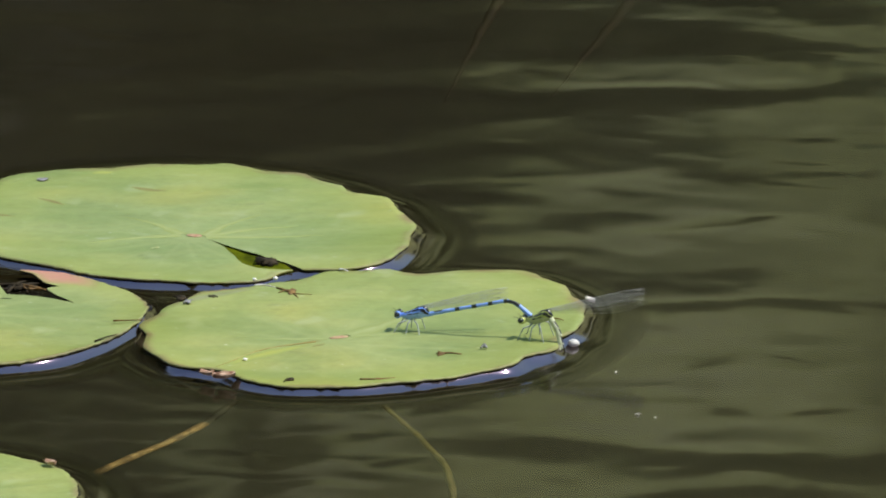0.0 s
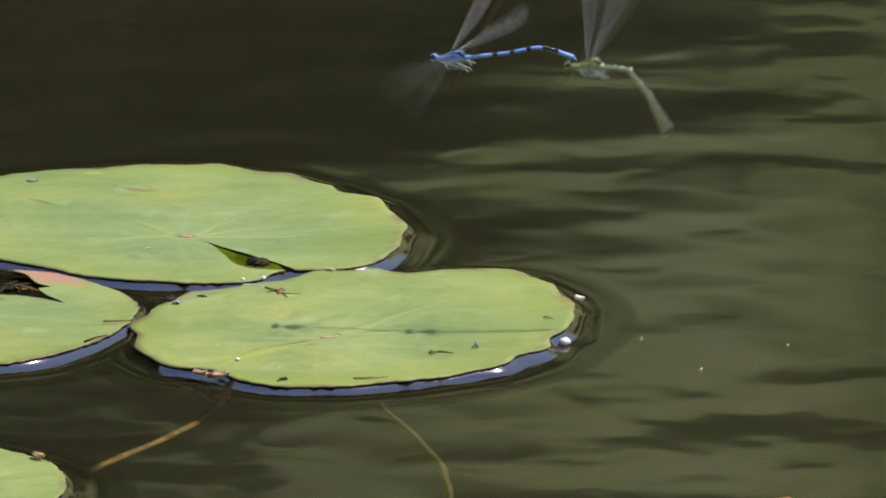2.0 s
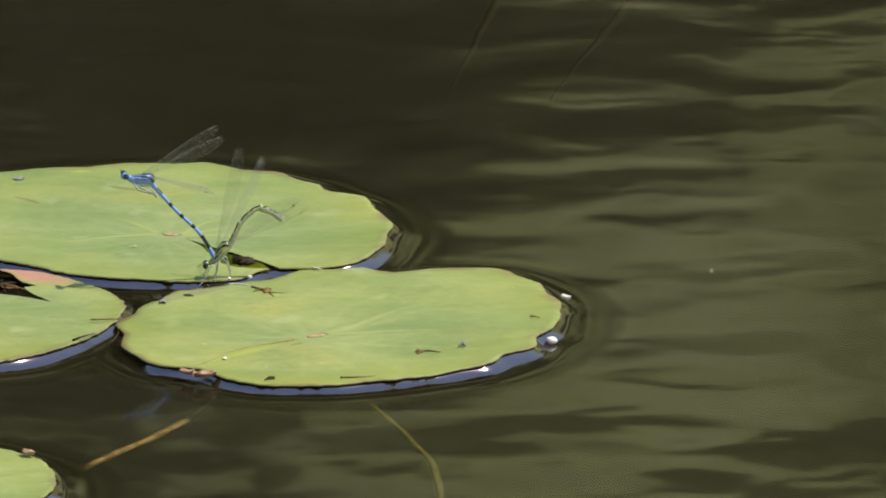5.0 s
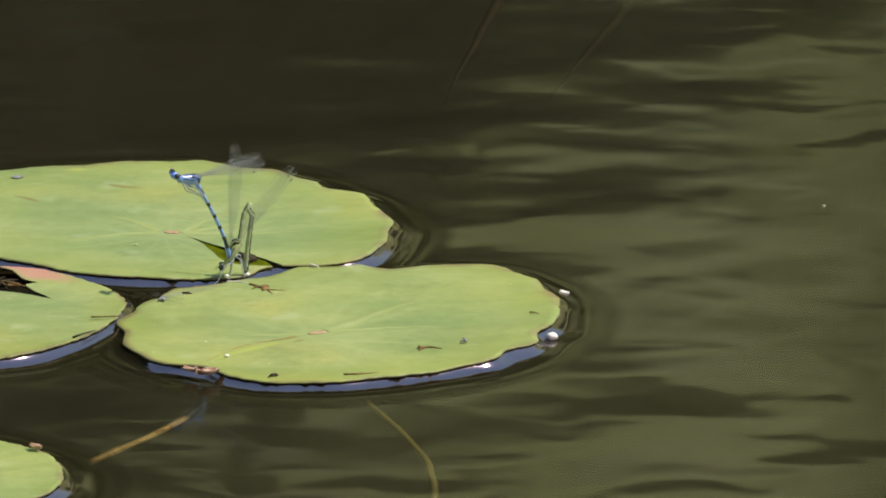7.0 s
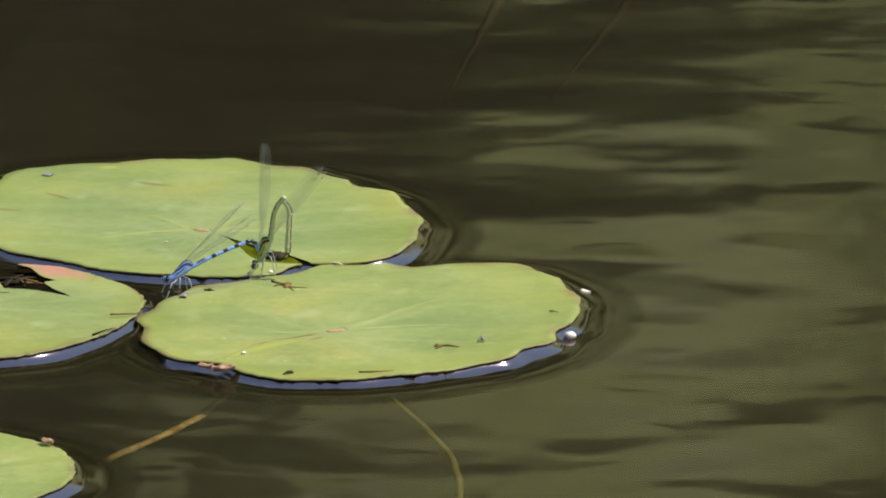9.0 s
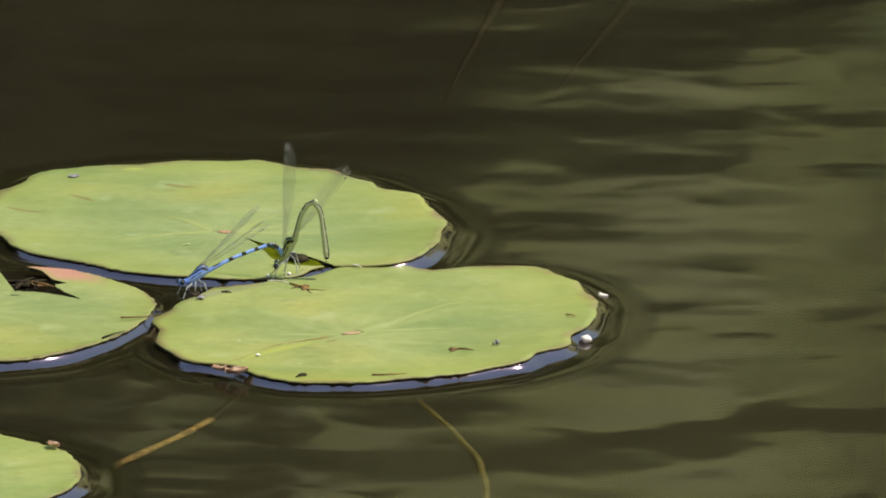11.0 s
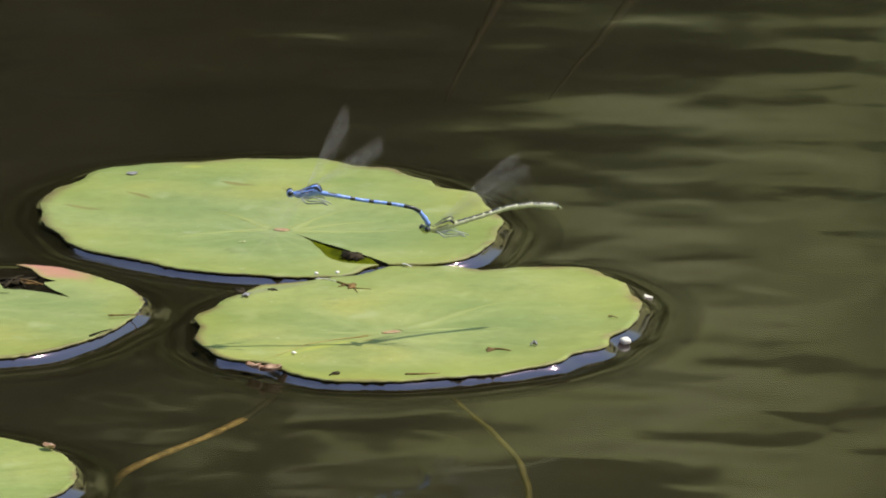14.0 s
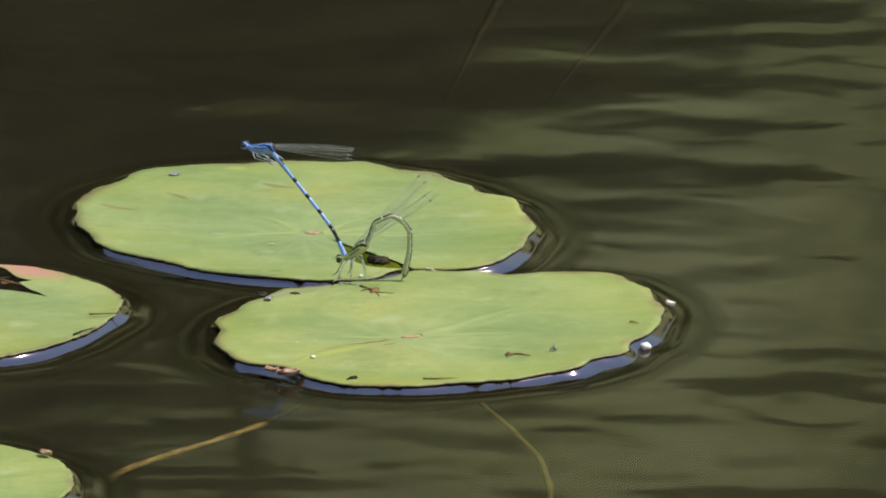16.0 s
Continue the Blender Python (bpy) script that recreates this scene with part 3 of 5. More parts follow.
corner_pad = lily_pad(CORNER, pad_material("lily_leaf_d", 14.2, 13, 0, 0), "small plain green lily pad, floating")


def scar(parent, pad, p, q, width):
    bm = bmesh.new()
    pts = [Vector((*p, 1.15)) * MM, (Vector((*p, 1.5)).lerp(Vector((*q, 1.5)), 0.5)) * MM, Vector((*q, 1.15)) * MM]
    tube(bm, spline(pts, 9), [width * MM * w for w in (0.3, 0.7, 0.9, 1, 1, 1, 0.9, 0.7, 0.3)], 10)
    for v in bm.verts:
        v.co.z = 0.00120 + (v.co.z - 0.00120) * 0.15
        v.co += Vector((noise.noise(v.co * 900), noise.noise(v.co * 900 + Vector((5, 0, 0))), 0)) * 0.00015
    ob = part("stalk_scar", bm, SCAR, parent, "reddish scar where the stalk meets the leaf")
    ob.location.z = (pad.height((p[0] + q[0]) / 2, (p[1] + q[1]) / 2) - 1.2 + 0.02) * MM
    return ob


scar(back_pad, BACK, (0.6, -11.2), (3.8, -12.3), 1.1)
scar(front_pad, FRONT, (-7.6, -8.7), (-3.8, -7.4), 0.9)


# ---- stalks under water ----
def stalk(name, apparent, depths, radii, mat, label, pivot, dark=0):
    """A submerged stalk: where its points appear on the surface (mm) and how deep each lies; each is sunk along the
    camera's refracted view.
    """
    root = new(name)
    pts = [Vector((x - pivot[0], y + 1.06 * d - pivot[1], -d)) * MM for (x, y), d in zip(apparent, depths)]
    line = spline(pts, 40)
    line = [p + Vector((noise.noise((i * 0.4, 1, radii[0])), noise.noise((i * 0.4, 7, radii[0])), 0)) * 0.0004 for i, p in enumerate(line)]
    bm = bmesh.new()
    # the first rings take the darkened colour, a painted shade near the pad
    tube(bm, line, [(radii[0] + (radii[1] - radii[0]) * i / 39) * (1 + 0.28 * noise.noise((i * 0.9, radii[1], 3))) * MM for i in range(40)], 10, paint=lambda i, j: 1 if i < dark else 0)
    part("stalk_skin", bm, [mat, STEM_SHADED], root)
    root.location = (pivot[0] * MM, pivot[1] * MM, 0)
    return tagged(root, label, "plant stalk", "stalks under water")


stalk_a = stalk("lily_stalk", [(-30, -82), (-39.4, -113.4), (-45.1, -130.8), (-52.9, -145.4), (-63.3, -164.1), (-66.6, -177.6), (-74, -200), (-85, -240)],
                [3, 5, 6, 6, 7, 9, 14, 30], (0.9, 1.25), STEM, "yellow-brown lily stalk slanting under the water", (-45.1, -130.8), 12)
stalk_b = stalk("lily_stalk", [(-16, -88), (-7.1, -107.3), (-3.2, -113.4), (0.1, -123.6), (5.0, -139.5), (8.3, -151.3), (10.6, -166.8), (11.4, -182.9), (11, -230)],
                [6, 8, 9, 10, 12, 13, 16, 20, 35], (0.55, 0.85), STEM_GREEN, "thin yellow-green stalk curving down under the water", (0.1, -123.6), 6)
stalk("sunken_stalk", [(18, 275), (12.5, 218.7), (6.0, 170), (0.5, 125)], [18, 20, 24, 30], (2.3, 0.2), STEM_DIMMED, "dim brown stalk lying deep under the water", (0, 150))
stalk("sunken_stalk", [(51, 275), (43.4, 221.4), (33.2, 172.2), (24, 128)], [16, 18, 20, 26], (2.5, 0.2), STEM_DIMMED, "dim brown stalk lying deep under the water", (30, 150))


# ---- bits lying on the leaves and the water ----
def blob(bm, rx, ry, rz, rough, seed, flat=0.0):
    rings = oval(0, 0, 0, rx, ry, rz, 8, 12)
    vs = loft(bm, mm(rings))
    for r in vs:
        for v in r:
            v.co *= 1 + rough * noise.noise(v.co * 900 + Vector((seed, 0, 0)))
            v.co.z = max(v.co.z, -flat * MM) if flat else v.co.z


def sheet(bm, length, width, curl, seed, lobes=0.25):
    """A thin curled scrap of leaf."""
    rows = []
    for i in range(9):
        u = i / 8
        w = width * (math.sin(math.pi * (0.08 + 0.84 * u)) ** 0.7) * (1 + lobes * noise.noise((u * 5, seed, 0)))
        rows.append([Vector(((u - 0.5) * length, v * w * 0.5, curl * (v * v * 0.8 + 1.2 * (u - 0.5) ** 2) + 0.25 * noise.noise((u * 3, v * 2, seed)))) * MM for v in (-1, -0.6, -0.2, 0.2, 0.6, 1)])
    top = [[p + Vector((0, 0, 0.06 * MM)) for p in r] for r in rows]
    a = loft(bm, rows, closed=False, caps=False)
    b = loft(bm, top, closed=False, caps=False)
    for k in range(8):
        for j in (0, 5):
            bm.faces.new((a[k][j], a[k + 1][j], b[k + 1][j], b[k][j]))
    bmesh.ops.recalc_face_normals(bm, faces=bm.faces)


def twig(bm, pts, r):
    tube(bm, spline([Vector(p) * MM for p in pts], 9), [r * MM * (1 - 0.6 * i / 8) for i in range(9)], 6)


RIDERS = []


def bit(name, make, mat, label, category, on, x, y, z, turn=0.0, group=""):
    """A small loose thing that drifts with a leaf; x, y, z in the leaf's mm."""
    bm = bmesh.new()
    make(bm)
    ob = part(name, bm, mat)
    tagged(ob, label, category, group)
    RIDERS.append((ob, on, x, y, z, turn))
    return ob


bit("dead_leaf", lambda b: [sheet(b, 4.6, 2.6, 1.1, 1, 0.7), twig(b, [(-2.4, 0.4, 0.6), (0, 0.6, 1.2), (2.2, 0.2, 0.9)], 0.22)], DEAD, "curled pinkish-brown scrap of dead leaf at the pad rim", "dead leaf", front_pad, -29.6, -36.4, 1.0, 15, "leaf scraps")
bit("dead_leaf", lambda b: sheet(b, 3.2, 2.0, 0.9, 5, 0.8), DEAD, "small brown scrap of dead leaf at the pad rim", "dead leaf", front_pad, -33.0, -34.0, 1.0, -30, "leaf scraps")
bit("white_petal", lambda b: blob(b, 1.05, 0.9, 0.8, 0.35, 3), WHITE, "rounded white petal floating against the pad rim", "petal", front_pad, 41.2, -12.2, 0.5, 20, "petals")
bit("white_petal", lambda b: sheet(b, 2.6, 1.3, 0.8, 9), WHITE, "small curled white petal floating by the pad", "petal", front_pad, 46.4, 15.5, 1.4, -50, "petals")
bit("seed_husk", lambda b: [twig(b, [(-2.6, 0, 0), (0, 0.3, 0.15), (2.4, -0.5, 0)], 0.28), twig(b, [(-1.4, 0.2, 0), (-2.2, 1.6, 0.1)], 0.3), twig(b, [(-1.2, 0, 0), (-2.4, -1.4, 0)], 0.34)], BROWN, "brown dried flower scrap lying on a lily pad", "plant scrap", front_pad, 15.8, -21.5, 1.2, 0, "plant scraps")
bit("fluff", lambda b: [blob(b, 0.5, 0.35, 0.4, 0.9, 7), twig(b, [(-0.8, -0.5, -0.3), (0, 0, 0.3), (0.6, 0.5, -0.2)], 0.22), twig(b, [(0.5, -0.6, -0.3), (0, 0.1, 0.4), (-0.3, 0.7, 0)], 0.2)], GREY, "tiny grey tuft of fluff on a lily pad", "fluff", front_pad, 22.9, -18.6, 1.9)
bit("plant_scrap", lambda b: [blob(b, 0.9, 0.7, 0.3, 0.5, 11), twig(b, [(-1.3, -1, 0), (0, 0, 0.3), (1.0, 1.2, 0)], 0.15)], DARKBIT, "dark speck of plant matter on a lily pad", "plant scrap", front_pad, -16.8, -39.0, 1.25, 10, "plant scraps")
bit("plant_scrap", lambda b: twig(b, [(-0.9, 0.6, 0), (0, 0, 0.1), (1.0, -0.9, 0)], 0.2), BROWN, "short brown dash of plant matter on a lily pad", "plant scrap", front_pad, 39.0, 1.8, 1.6, 0, "plant scraps")
bit("plant_scrap", lambda b: [twig(b, [(-1.0, 0, 0), (0, 0.15, 0.05), (0.9, -0.3, 0)], 0.4), blob(b, 0.5, 0.9, 0.2, 0.7, 6)], DARKBIT, "short dark dash of plant matter on a lily pad", "plant scrap", front_pad, -29.9, 24.0, 1.2, 0, "plant scraps")
bit("rootlet", lambda b: [blob(b, 0.9, 2.2, 0.3, 0.9, 12), twig(b, [(-2.8, 3.0, 0), (-1.2, 0.6, 0.2), (0.4, -1.6, 0), (1.3, -5.0, 0)], 0.22), twig(b, [(-1.2, 0.6, 0.1), (-2.6, -0.8, 0)], 0.18), twig(b, [(0.4, -1.6, 0), (4.2, -2.6, 0)], 0.13)], BROWN, "dark branched rootlet lying on a lily pad", "rootlet", front_pad, -14.0, 27.2, 1.25, 0, "rootlets")
bit("plant_scrap", lambda b: [twig(b, [(-3.4, 0.2, 0), (0, -0.3, 0.1), (3.6, 0.4, 0)], 0.25), blob(b, 1.3, 0.5, 0.2, 0.4, 2)], BROWN, "brown decayed strip along the pad rim", "plant scrap", front_pad, 0.5, -39.4, 1.25, 4, "plant scraps")
bit("plant_scrap", lambda b: [blob(b, 0.9, 1.8, 0.3, 0.9, 14), twig(b, [(-1.6, 1.5, 0), (0, 0.3, 0.2), (1.5, -2.2, 0)], 0.25)], DARKBIT, "dark rotting crumb on the rim of a lily pad", "plant scrap", front_pad, -36.6, 22.2, 1.6, 0, "plant scraps")
bit("fluff", lambda b: [blob(b, 0.6, 1.2, 0.3, 0.8, 17), twig(b, [(-0.9, -1.2, 0), (0, 0, 0.2), (1.0, 1.0, 0)], 0.2)], GREY, "grey crumb of fluff beside the dark rim crumb", "fluff", front_pad, -35.2, 19.4, 1.6)
bit("rim_droplet", lambda b: blob(b, 0.42, 0.4, 0.35, 0.3, 1), WHITE, "bright white fleck at the rim of a lily pad", "fleck", front_pad, -21.1, 34.6, 1.9, 0, "white flecks")
bit("rim_droplet", lambda b: blob(b, 0.48, 0.45, 0.38, 0.3, 4), WHITE, "bright white fleck at the rim of a lily pad", "fleck", front_pad, -16.8, 35.4, 1.9, 0, "white flecks")
bit("white_scrap", lambda b: twig(b, [(-2.4, 1.2, 0), (0, 0.6, 0.1), (2.0, -1.0, 0)], 0.16), WHITE, "thin white curl lying on a lily pad", "plant scrap", front_pad, -18.9, 31.6, 1.2, 0, "plant scraps")
bit("white_scrap", lambda b: twig(b, [(-0.9, 0.9, 0), (0, 0, 0.1), (0.8, -1.0, 0)], 0.22), WHITE, "short white sliver on a lily pad", "plant scrap", front_pad, -2.5, 42.0, 1.6, 0, "plant scraps")
bit("fluff", lambda b: blob(b, 0.5, 0.45, 0.3, 0.4, 15), WHITE, "pale fleck lying on the yellowed seam", "fleck", front_pad, -25.0, -24.6, 1.5)
# the yellowed seam of the front leaf
seam = bmesh.new()
twig(seam, [(-10.5, -11.0, 1.08), (-16, -13.2, 1.1), (-22.5, -17.4, 1.12), (-27.5, -24.6, 1.2), (-31.0, -29.5, 1.4)], 0.15)
part("seam", seam, simple("seam_yellow", (0.26, 0.20, 0.06), (0.36, 0.32, 0.10), 300, 0.6), front_pad, "yellow-brown closed seam of the leaf").location.z = 0.0007
# folded lobe, its shade painted into the dark olive
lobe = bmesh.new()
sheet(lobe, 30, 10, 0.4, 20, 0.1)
lobe_part = part("folded_lobe", lobe, OLIVE_SHADED, back_pad, "olive lobe of the leaf folded down in the cleft")
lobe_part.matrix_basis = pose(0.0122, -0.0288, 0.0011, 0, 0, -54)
bit("mud_lump", lambda b: [blob(b, 2.4, 2.1, 0.9, 0.9, 21), blob(b, 1.3, 2.8, 0.7, 0.8, 8)], DARKBIT, "dark brown lump of mud lodged in the pad cleft", "mud lump", back_pad, 17.0, -33.0, 0.9, 30)
bit("pale_scrap", lambda b: [blob(b, 0.30, 0.26, 0.14, 0.5, 3), twig(b, [(-1.3, -0.8, 0), (0, 0, 0.1)], 0.09)], simple("pale_fleck", (0.40, 0.42, 0.19), (0.56, 0.56, 0.30), 700), "tiny pale fleck on a lily pad", "fleck", back_pad, -5.5, -22.0, 1.4)
bit("leaf_scrap", lambda b: sheet(b, 2.4, 2.2, 0.05, 31, 0.6), GREY, "grey withered spot at the rim of a lily pad", "leaf scrap", back_pad, -29.8, 35.2, 1.25, 10, "leaf scraps")
bit("plant_scrap", lambda b: twig(b, [(-3.2, 1.2, 0), (0, 0.3, 0.2), (3.4, 0.9, 0)], 0.22), BROWN, "thin brown sprig at the rim of a lily pad", "plant scrap", left_pad, 32.6, -6.0, 1.7, 8, "plant scraps")
bit("plant_scrap", lambda b: twig(b, [(-2.6, -1.6, 0), (0, 0.4, 0.15), (2.6, 2.4, 0)], 0.24), DARKBIT, "thin brown sprig at the rim of a lily pad", "plant scrap", left_pad, 28.2, -18.6, 1.7, 12, "plant scraps")
bit("leaf_scrap", lambda b: sheet(b, 3.0, 1.8, 0.7, 41), DEAD, "pinkish withered scrap at the rim of a lily pad", "leaf scrap", corner_pad, 23.6, 17.2, 1.7, -40, "leaf scraps")


bit("rotting_debris", lambda b: [sheet(b, 9.0, 4.5, 0.5, 71, 0.9), blob(b, 2.6, 1.8, 0.7, 1.2, 73), twig(b, [(-5.5, 2.5, 0.2), (-1, 0.5, 0.8), (4.5, -2.5, 0.3)], 0.5), twig(b, [(-3.0, -3.2, 0.2), (0.5, 0.8, 0.7), (3.5, 4.2, 0.2)], 0.4), twig(b, [(1.0, -4.5, 0.1), (2.2, -1.0, 0.8), (6.0, 0.5, 0.4)], 0.35)], DARKBIT, "ragged dark rotting leaf debris in the torn gap", "leaf debris", left_pad, 8.6, 27.0, -0.3, 20)
bit("rotting_debris", lambda b: [sheet(b, 4.5, 2.4, 0.4, 77, 0.9), twig(b, [(-3.0, 1.0, 0.2), (0, 0, 0.6), (3.2, 0.6, 0.2)], 0.35)], BROWN, "ragged brown leaf shred in the torn gap", "leaf debris", left_pad, 12.0, 24.5, 0.2, -35)


# pale ribs running out from the stalk point
def streak_material(name, middle, dark):
    """A mark that fades into the leaf's own green at its edges."""
    a = Mat(name, middle, 0.5, 0.4)
    core = a.node("ShaderNodeAttribute")
    core.attribute_name = "core"
    n = a.noise(a.place(), 260, 3, 0.6)
    tone = a.ramp(n, [(0.35, dark), (0.65, middle)])
    a.color(a.mix(a.ramp(core.outputs["Fac"], [(0.0, (0, 0, 0)), (1.0, (1, 1, 1))]), (0.240, 0.284, 0.086), tone))
    return a.m


RIB = streak_material("leaf_rib", (0.33, 0.37, 0.16), (0.28, 0.325, 0.12))
STAIN = streak_material("leaf_stain", (0.23, 0.19, 0.065), (0.16, 0.125, 0.045))


def streak(pad, pts, width, lift, taper):
    """A shallow raised streak that follows the leaf."""
    bm = bmesh.new()
    line = spline([Vector((x, y, 0)) for x, y in pts], 22)
    rows = []
    for i, p in enumerate(line):
        way = (line[min(i + 1, 21)] - line[max(i - 1, 0)]).normalized()
        side = Vector((-way.y, way.x, 0)) * width * taper(i / 21) * (1 + 0.4 * noise.noise((i * 0.5, pts[0][0], pts[1][1])))
        rows.append([Vector((q.x, q.y, pad.height(q.x, q.y) + 0.004 + lift * (1 - w * w))) * MM for q, w in [(p + side * w, w) for w in (-1, -0.67, -0.33, 0, 0.33, 0.67, 1)]])
    loft(bm, rows, closed=False, caps=False)
    layer = bm.verts.layers.float.new("core")
    for k, v in enumerate(list(bm.verts)):
        v[layer] = (1 - abs(k % 7 - 3) / 3) * min(1.0, 1.6 * taper(k // 7 / 21))
    bmesh.ops.recalc_face_normals(bm, faces=bm.faces)
    return bm


def rib(pad, parent, pts, width):
    part("leaf_rib", streak(pad, pts, width, 0.07, lambda u: 1 - 0.92 * u), RIB, parent, "pale raised rib of the leaf")


def stain(pad, parent, pts, width, mat=None):
    part("stain", streak(pad, pts, width, 0.03, lambda u: 0.1 + math.sin(math.pi * u)), mat or STAIN, parent, "narrow brown stain on the leaf")


for pts, w in (([(-3.5, -7.0), (3.0, 0.5), (9.1, 8.0), (17.3, 15.5)], 2.6), ([(-3.4, -7.6), (8, -5.0), (19, -4.5)], 1.0), ([(-8.2, -8.6), (-18, -8.0), (-27, -6.0)], 1.0)):
    rib(FRONT, front_pad, pts, w)
for pts in ([(4.4, -11.8), (9, -3.0), (16, 5.0)], [(4.6, -12.2), (14, -7.0), (24, -4.0)], [(-0.4, -10.5), (-6, -2.0), (-12, 4.0)], [(-0.5, -11.2), (-10, -13), (-20, -17)], [(4.6, -12.6), (16, -13), (29, -12)]):
    rib(BACK, back_pad, pts, 1.5)
stain(FRONT, front_pad, [(-12.8, -11.4), (-10.6, -10.2), (-9.0, -10.4)], 0.7)
stain(FRONT, front_pad, [(-11.5, -14.4), (-10, -13.4), (-8.6, -12.6)], 0.7)
YELLOW = streak_material("yellowed_leaf", (0.37, 0.38, 0.075), (0.32, 0.35, 0.085))
WITHERED = streak_material("withered_leaf", (0.245, 0.25, 0.135), (0.20, 0.215, 0.10))
stain(FRONT, front_pad, [(-11.5, -12.8), (-18, -17.2), (-24.5, -23.0), (-29.5, -28.6)], 1.9, YELLOW)
stain(FRONT, front_pad, [(-38.0, 17.0), (-33.5, 22.5), (-27.0, 27.0), (-20.0, 31.0)], 1.5, WITHERED)
stain(BACK, back_pad, [(-19.5, 41.2), (-17.0, 42.0), (-14.5, 42.3)], 1.5, YELLOW)
stain(BACK, back_pad, [(-11, 29.5), (-7.4, 27.0), (-3.0, 25.5)], 1.3)
stain(BACK, back_pad, [(-31, 21.0), (-27.6, 17.4), (-25.0, 14.0)], 0.9)
stain(BACK, back_pad, [(-44, 9.8), (-40, 6.8), (-35, 4.6)], 0.9)


# ---- scraps carried by the drifting water ----
FLOATERS = []


def floater(name, make, mat, label, category, rows):
    """A loose scrap on the water: seconds, x, y in mm."""
    bm = bmesh.new()
    make(bm)
    FLOATERS.append((tagged(part(name, bm, mat), label, category, "floating scraps"), rows))


TAN = simple("tan_leaf", (0.42, 0.17, 0.05), (0.70, 0.36, 0.14), 300, 0.5, 0.4, 0.0002)
floater("dead_leaf", lambda b: sheet(b, 4.6, 3.4, 0.9, 51, 0.5), TAN, "small orange-tan dead leaf floating on the water", "dead leaf", [(0, 12.2, -222.9), (2.3, 73.7, -182.9), (2.4, 76.9, -181), (2.5, 80, -178.3), (2.6, 83.3, -176), (3, 96.9, -166.8)])
floater("seed_fluff", lambda b: [blob(b, 0.25, 0.12, 0.12, 0.6, 61), twig(b, [(-0.7, -0.2, 0), (0, 0, 0.2), (0.6, 0.3, 0)], 0.08)], WHITE, "tiny white seed fluff floating on the water", "fluff", [(0, 38.2, -125.6), (1, 48.2, -107.3), (2, 51.4, -92.9), (2.5, 61.8, -79.1), (3, 72, -64.7), (3.5, 79.9, -49.7), (4, 87.9, -35.3), (5, 105.1, -4.1)])
floater("seed_fluff", lambda b: [blob(b, 0.2, 0.14, 0.12, 0.6, 63)], WHITE, "tiny white seed fluff floating on the water", "fluff", [(0, 41.5, -127.6), (1.5, 61.4, -90.8), (2, 69.2, -74.9), (2.5, 77.9, -57), (3, 85.8, -40.5), (3.5, 93.5, -26.5), (4.5, 110.3, 5)])
floater("seed_fluff", lambda b: [blob(b, 0.18, 0.14, 0.1, 0.6, 65), twig(b, [(0, 0, 0), (0.5, 0.3, 0.1)], 0.07)], WHITE, "tiny white seed fluff floating on the water", "fluff", [(0, 34.3, -95), (2.5, 41.7, -63.4), (3, 43.6, -55.7), (3.5, 45.5, -47.1), (4, 49.1, -39.7), (6, 64.5, 9.6), (9, 105, 60)])


# ---- damselflies ----
MALE_SHARE = (0.045, 0.095, 0.155, 0.155, 0.15, 0.14, 0.115, 0.07, 0.055, 0.02)
FEMALE_SHARE = (0.045, 0.095, 0.155, 0.16, 0.15, 0.14, 0.115, 0.07, 0.045, 0.025)


def segment_mesh(length, r0, r1, kind, last=False, half=None):
    """One abdomen ring, from x = 0 back to x = length (mm): a slim barrel with a swollen hind rim; half picks its front or hind half."""
    cols = 16
    us = (0.0, 0.04, 0.3, 0.6, 0.76, 0.82, 0.93, 1.0, 1.04)
    bulge = (0.75, 0.97, 0.94, 0.95, 0.98, 1.0, 1.06, 1.0, 0.7)
    if half == 0:
        us, bulge = (0.0, 0.04, 0.3, 0.5, 0.53), (0.75, 0.97, 0.94, 0.945, 0.8)
    elif half == 1:
        us, bulge = (0.47, 0.5, 0.6, 0.76, 0.82, 0.93, 1.0, 1.04), (0.8, 0.945, 0.95, 0.98, 1.0, 1.06, 1.0, 0.7)
    start = 0.5 if half == 1 else 0.0
    rings = []
    for u, b in zip(us, bulge):
        r = (r0 + (r1 - r0) * u) * b
        if last and u > 0.8:
            r *= 0.8
        rings.append([((u - start) * length, r * 0.92 * math.cos(2 * math.pi * (k + 0.5) / cols), r * math.sin(2 * math.pi * (k + 0.5) / cols)) for k in range(cols)])

    def paint(i, j):
        dorsal = math.sin(2 * math.pi * (j + 1) / cols)
        u = us[i]
        if kind == "banded":
            return 1 if 0.76 <= u < 1.0 else 0
        if kind == "marked":
            return 1 if dorsal > 0.6 and u >= 0.3 else 0
        if kind == "black_top":
            return 1 if dorsal > -0.45 and u < 0.93 else 0
        if kind == "black":
            return 1
        if kind == "green":
            return 2 if u >= 0.93 else (1 if dorsal > 0.5 else 0)
        return 0

    bm = bmesh.new()
    loft(bm, mm(rings), paint=paint)
    if last:
        for side in (1, -1):
            tube(bm, [Vector((length * 0.8, side * r1 * 0.5, 0)) * MM, Vector((length * 1.5, side * r1 * 0.8, -0.15)) * MM, Vector((length * 2.0, side * r1 * 0.3, -0.5)) * MM],
                 [0.16 * MM, 0.13 * MM, 0.05 * MM], 6)
    return bm


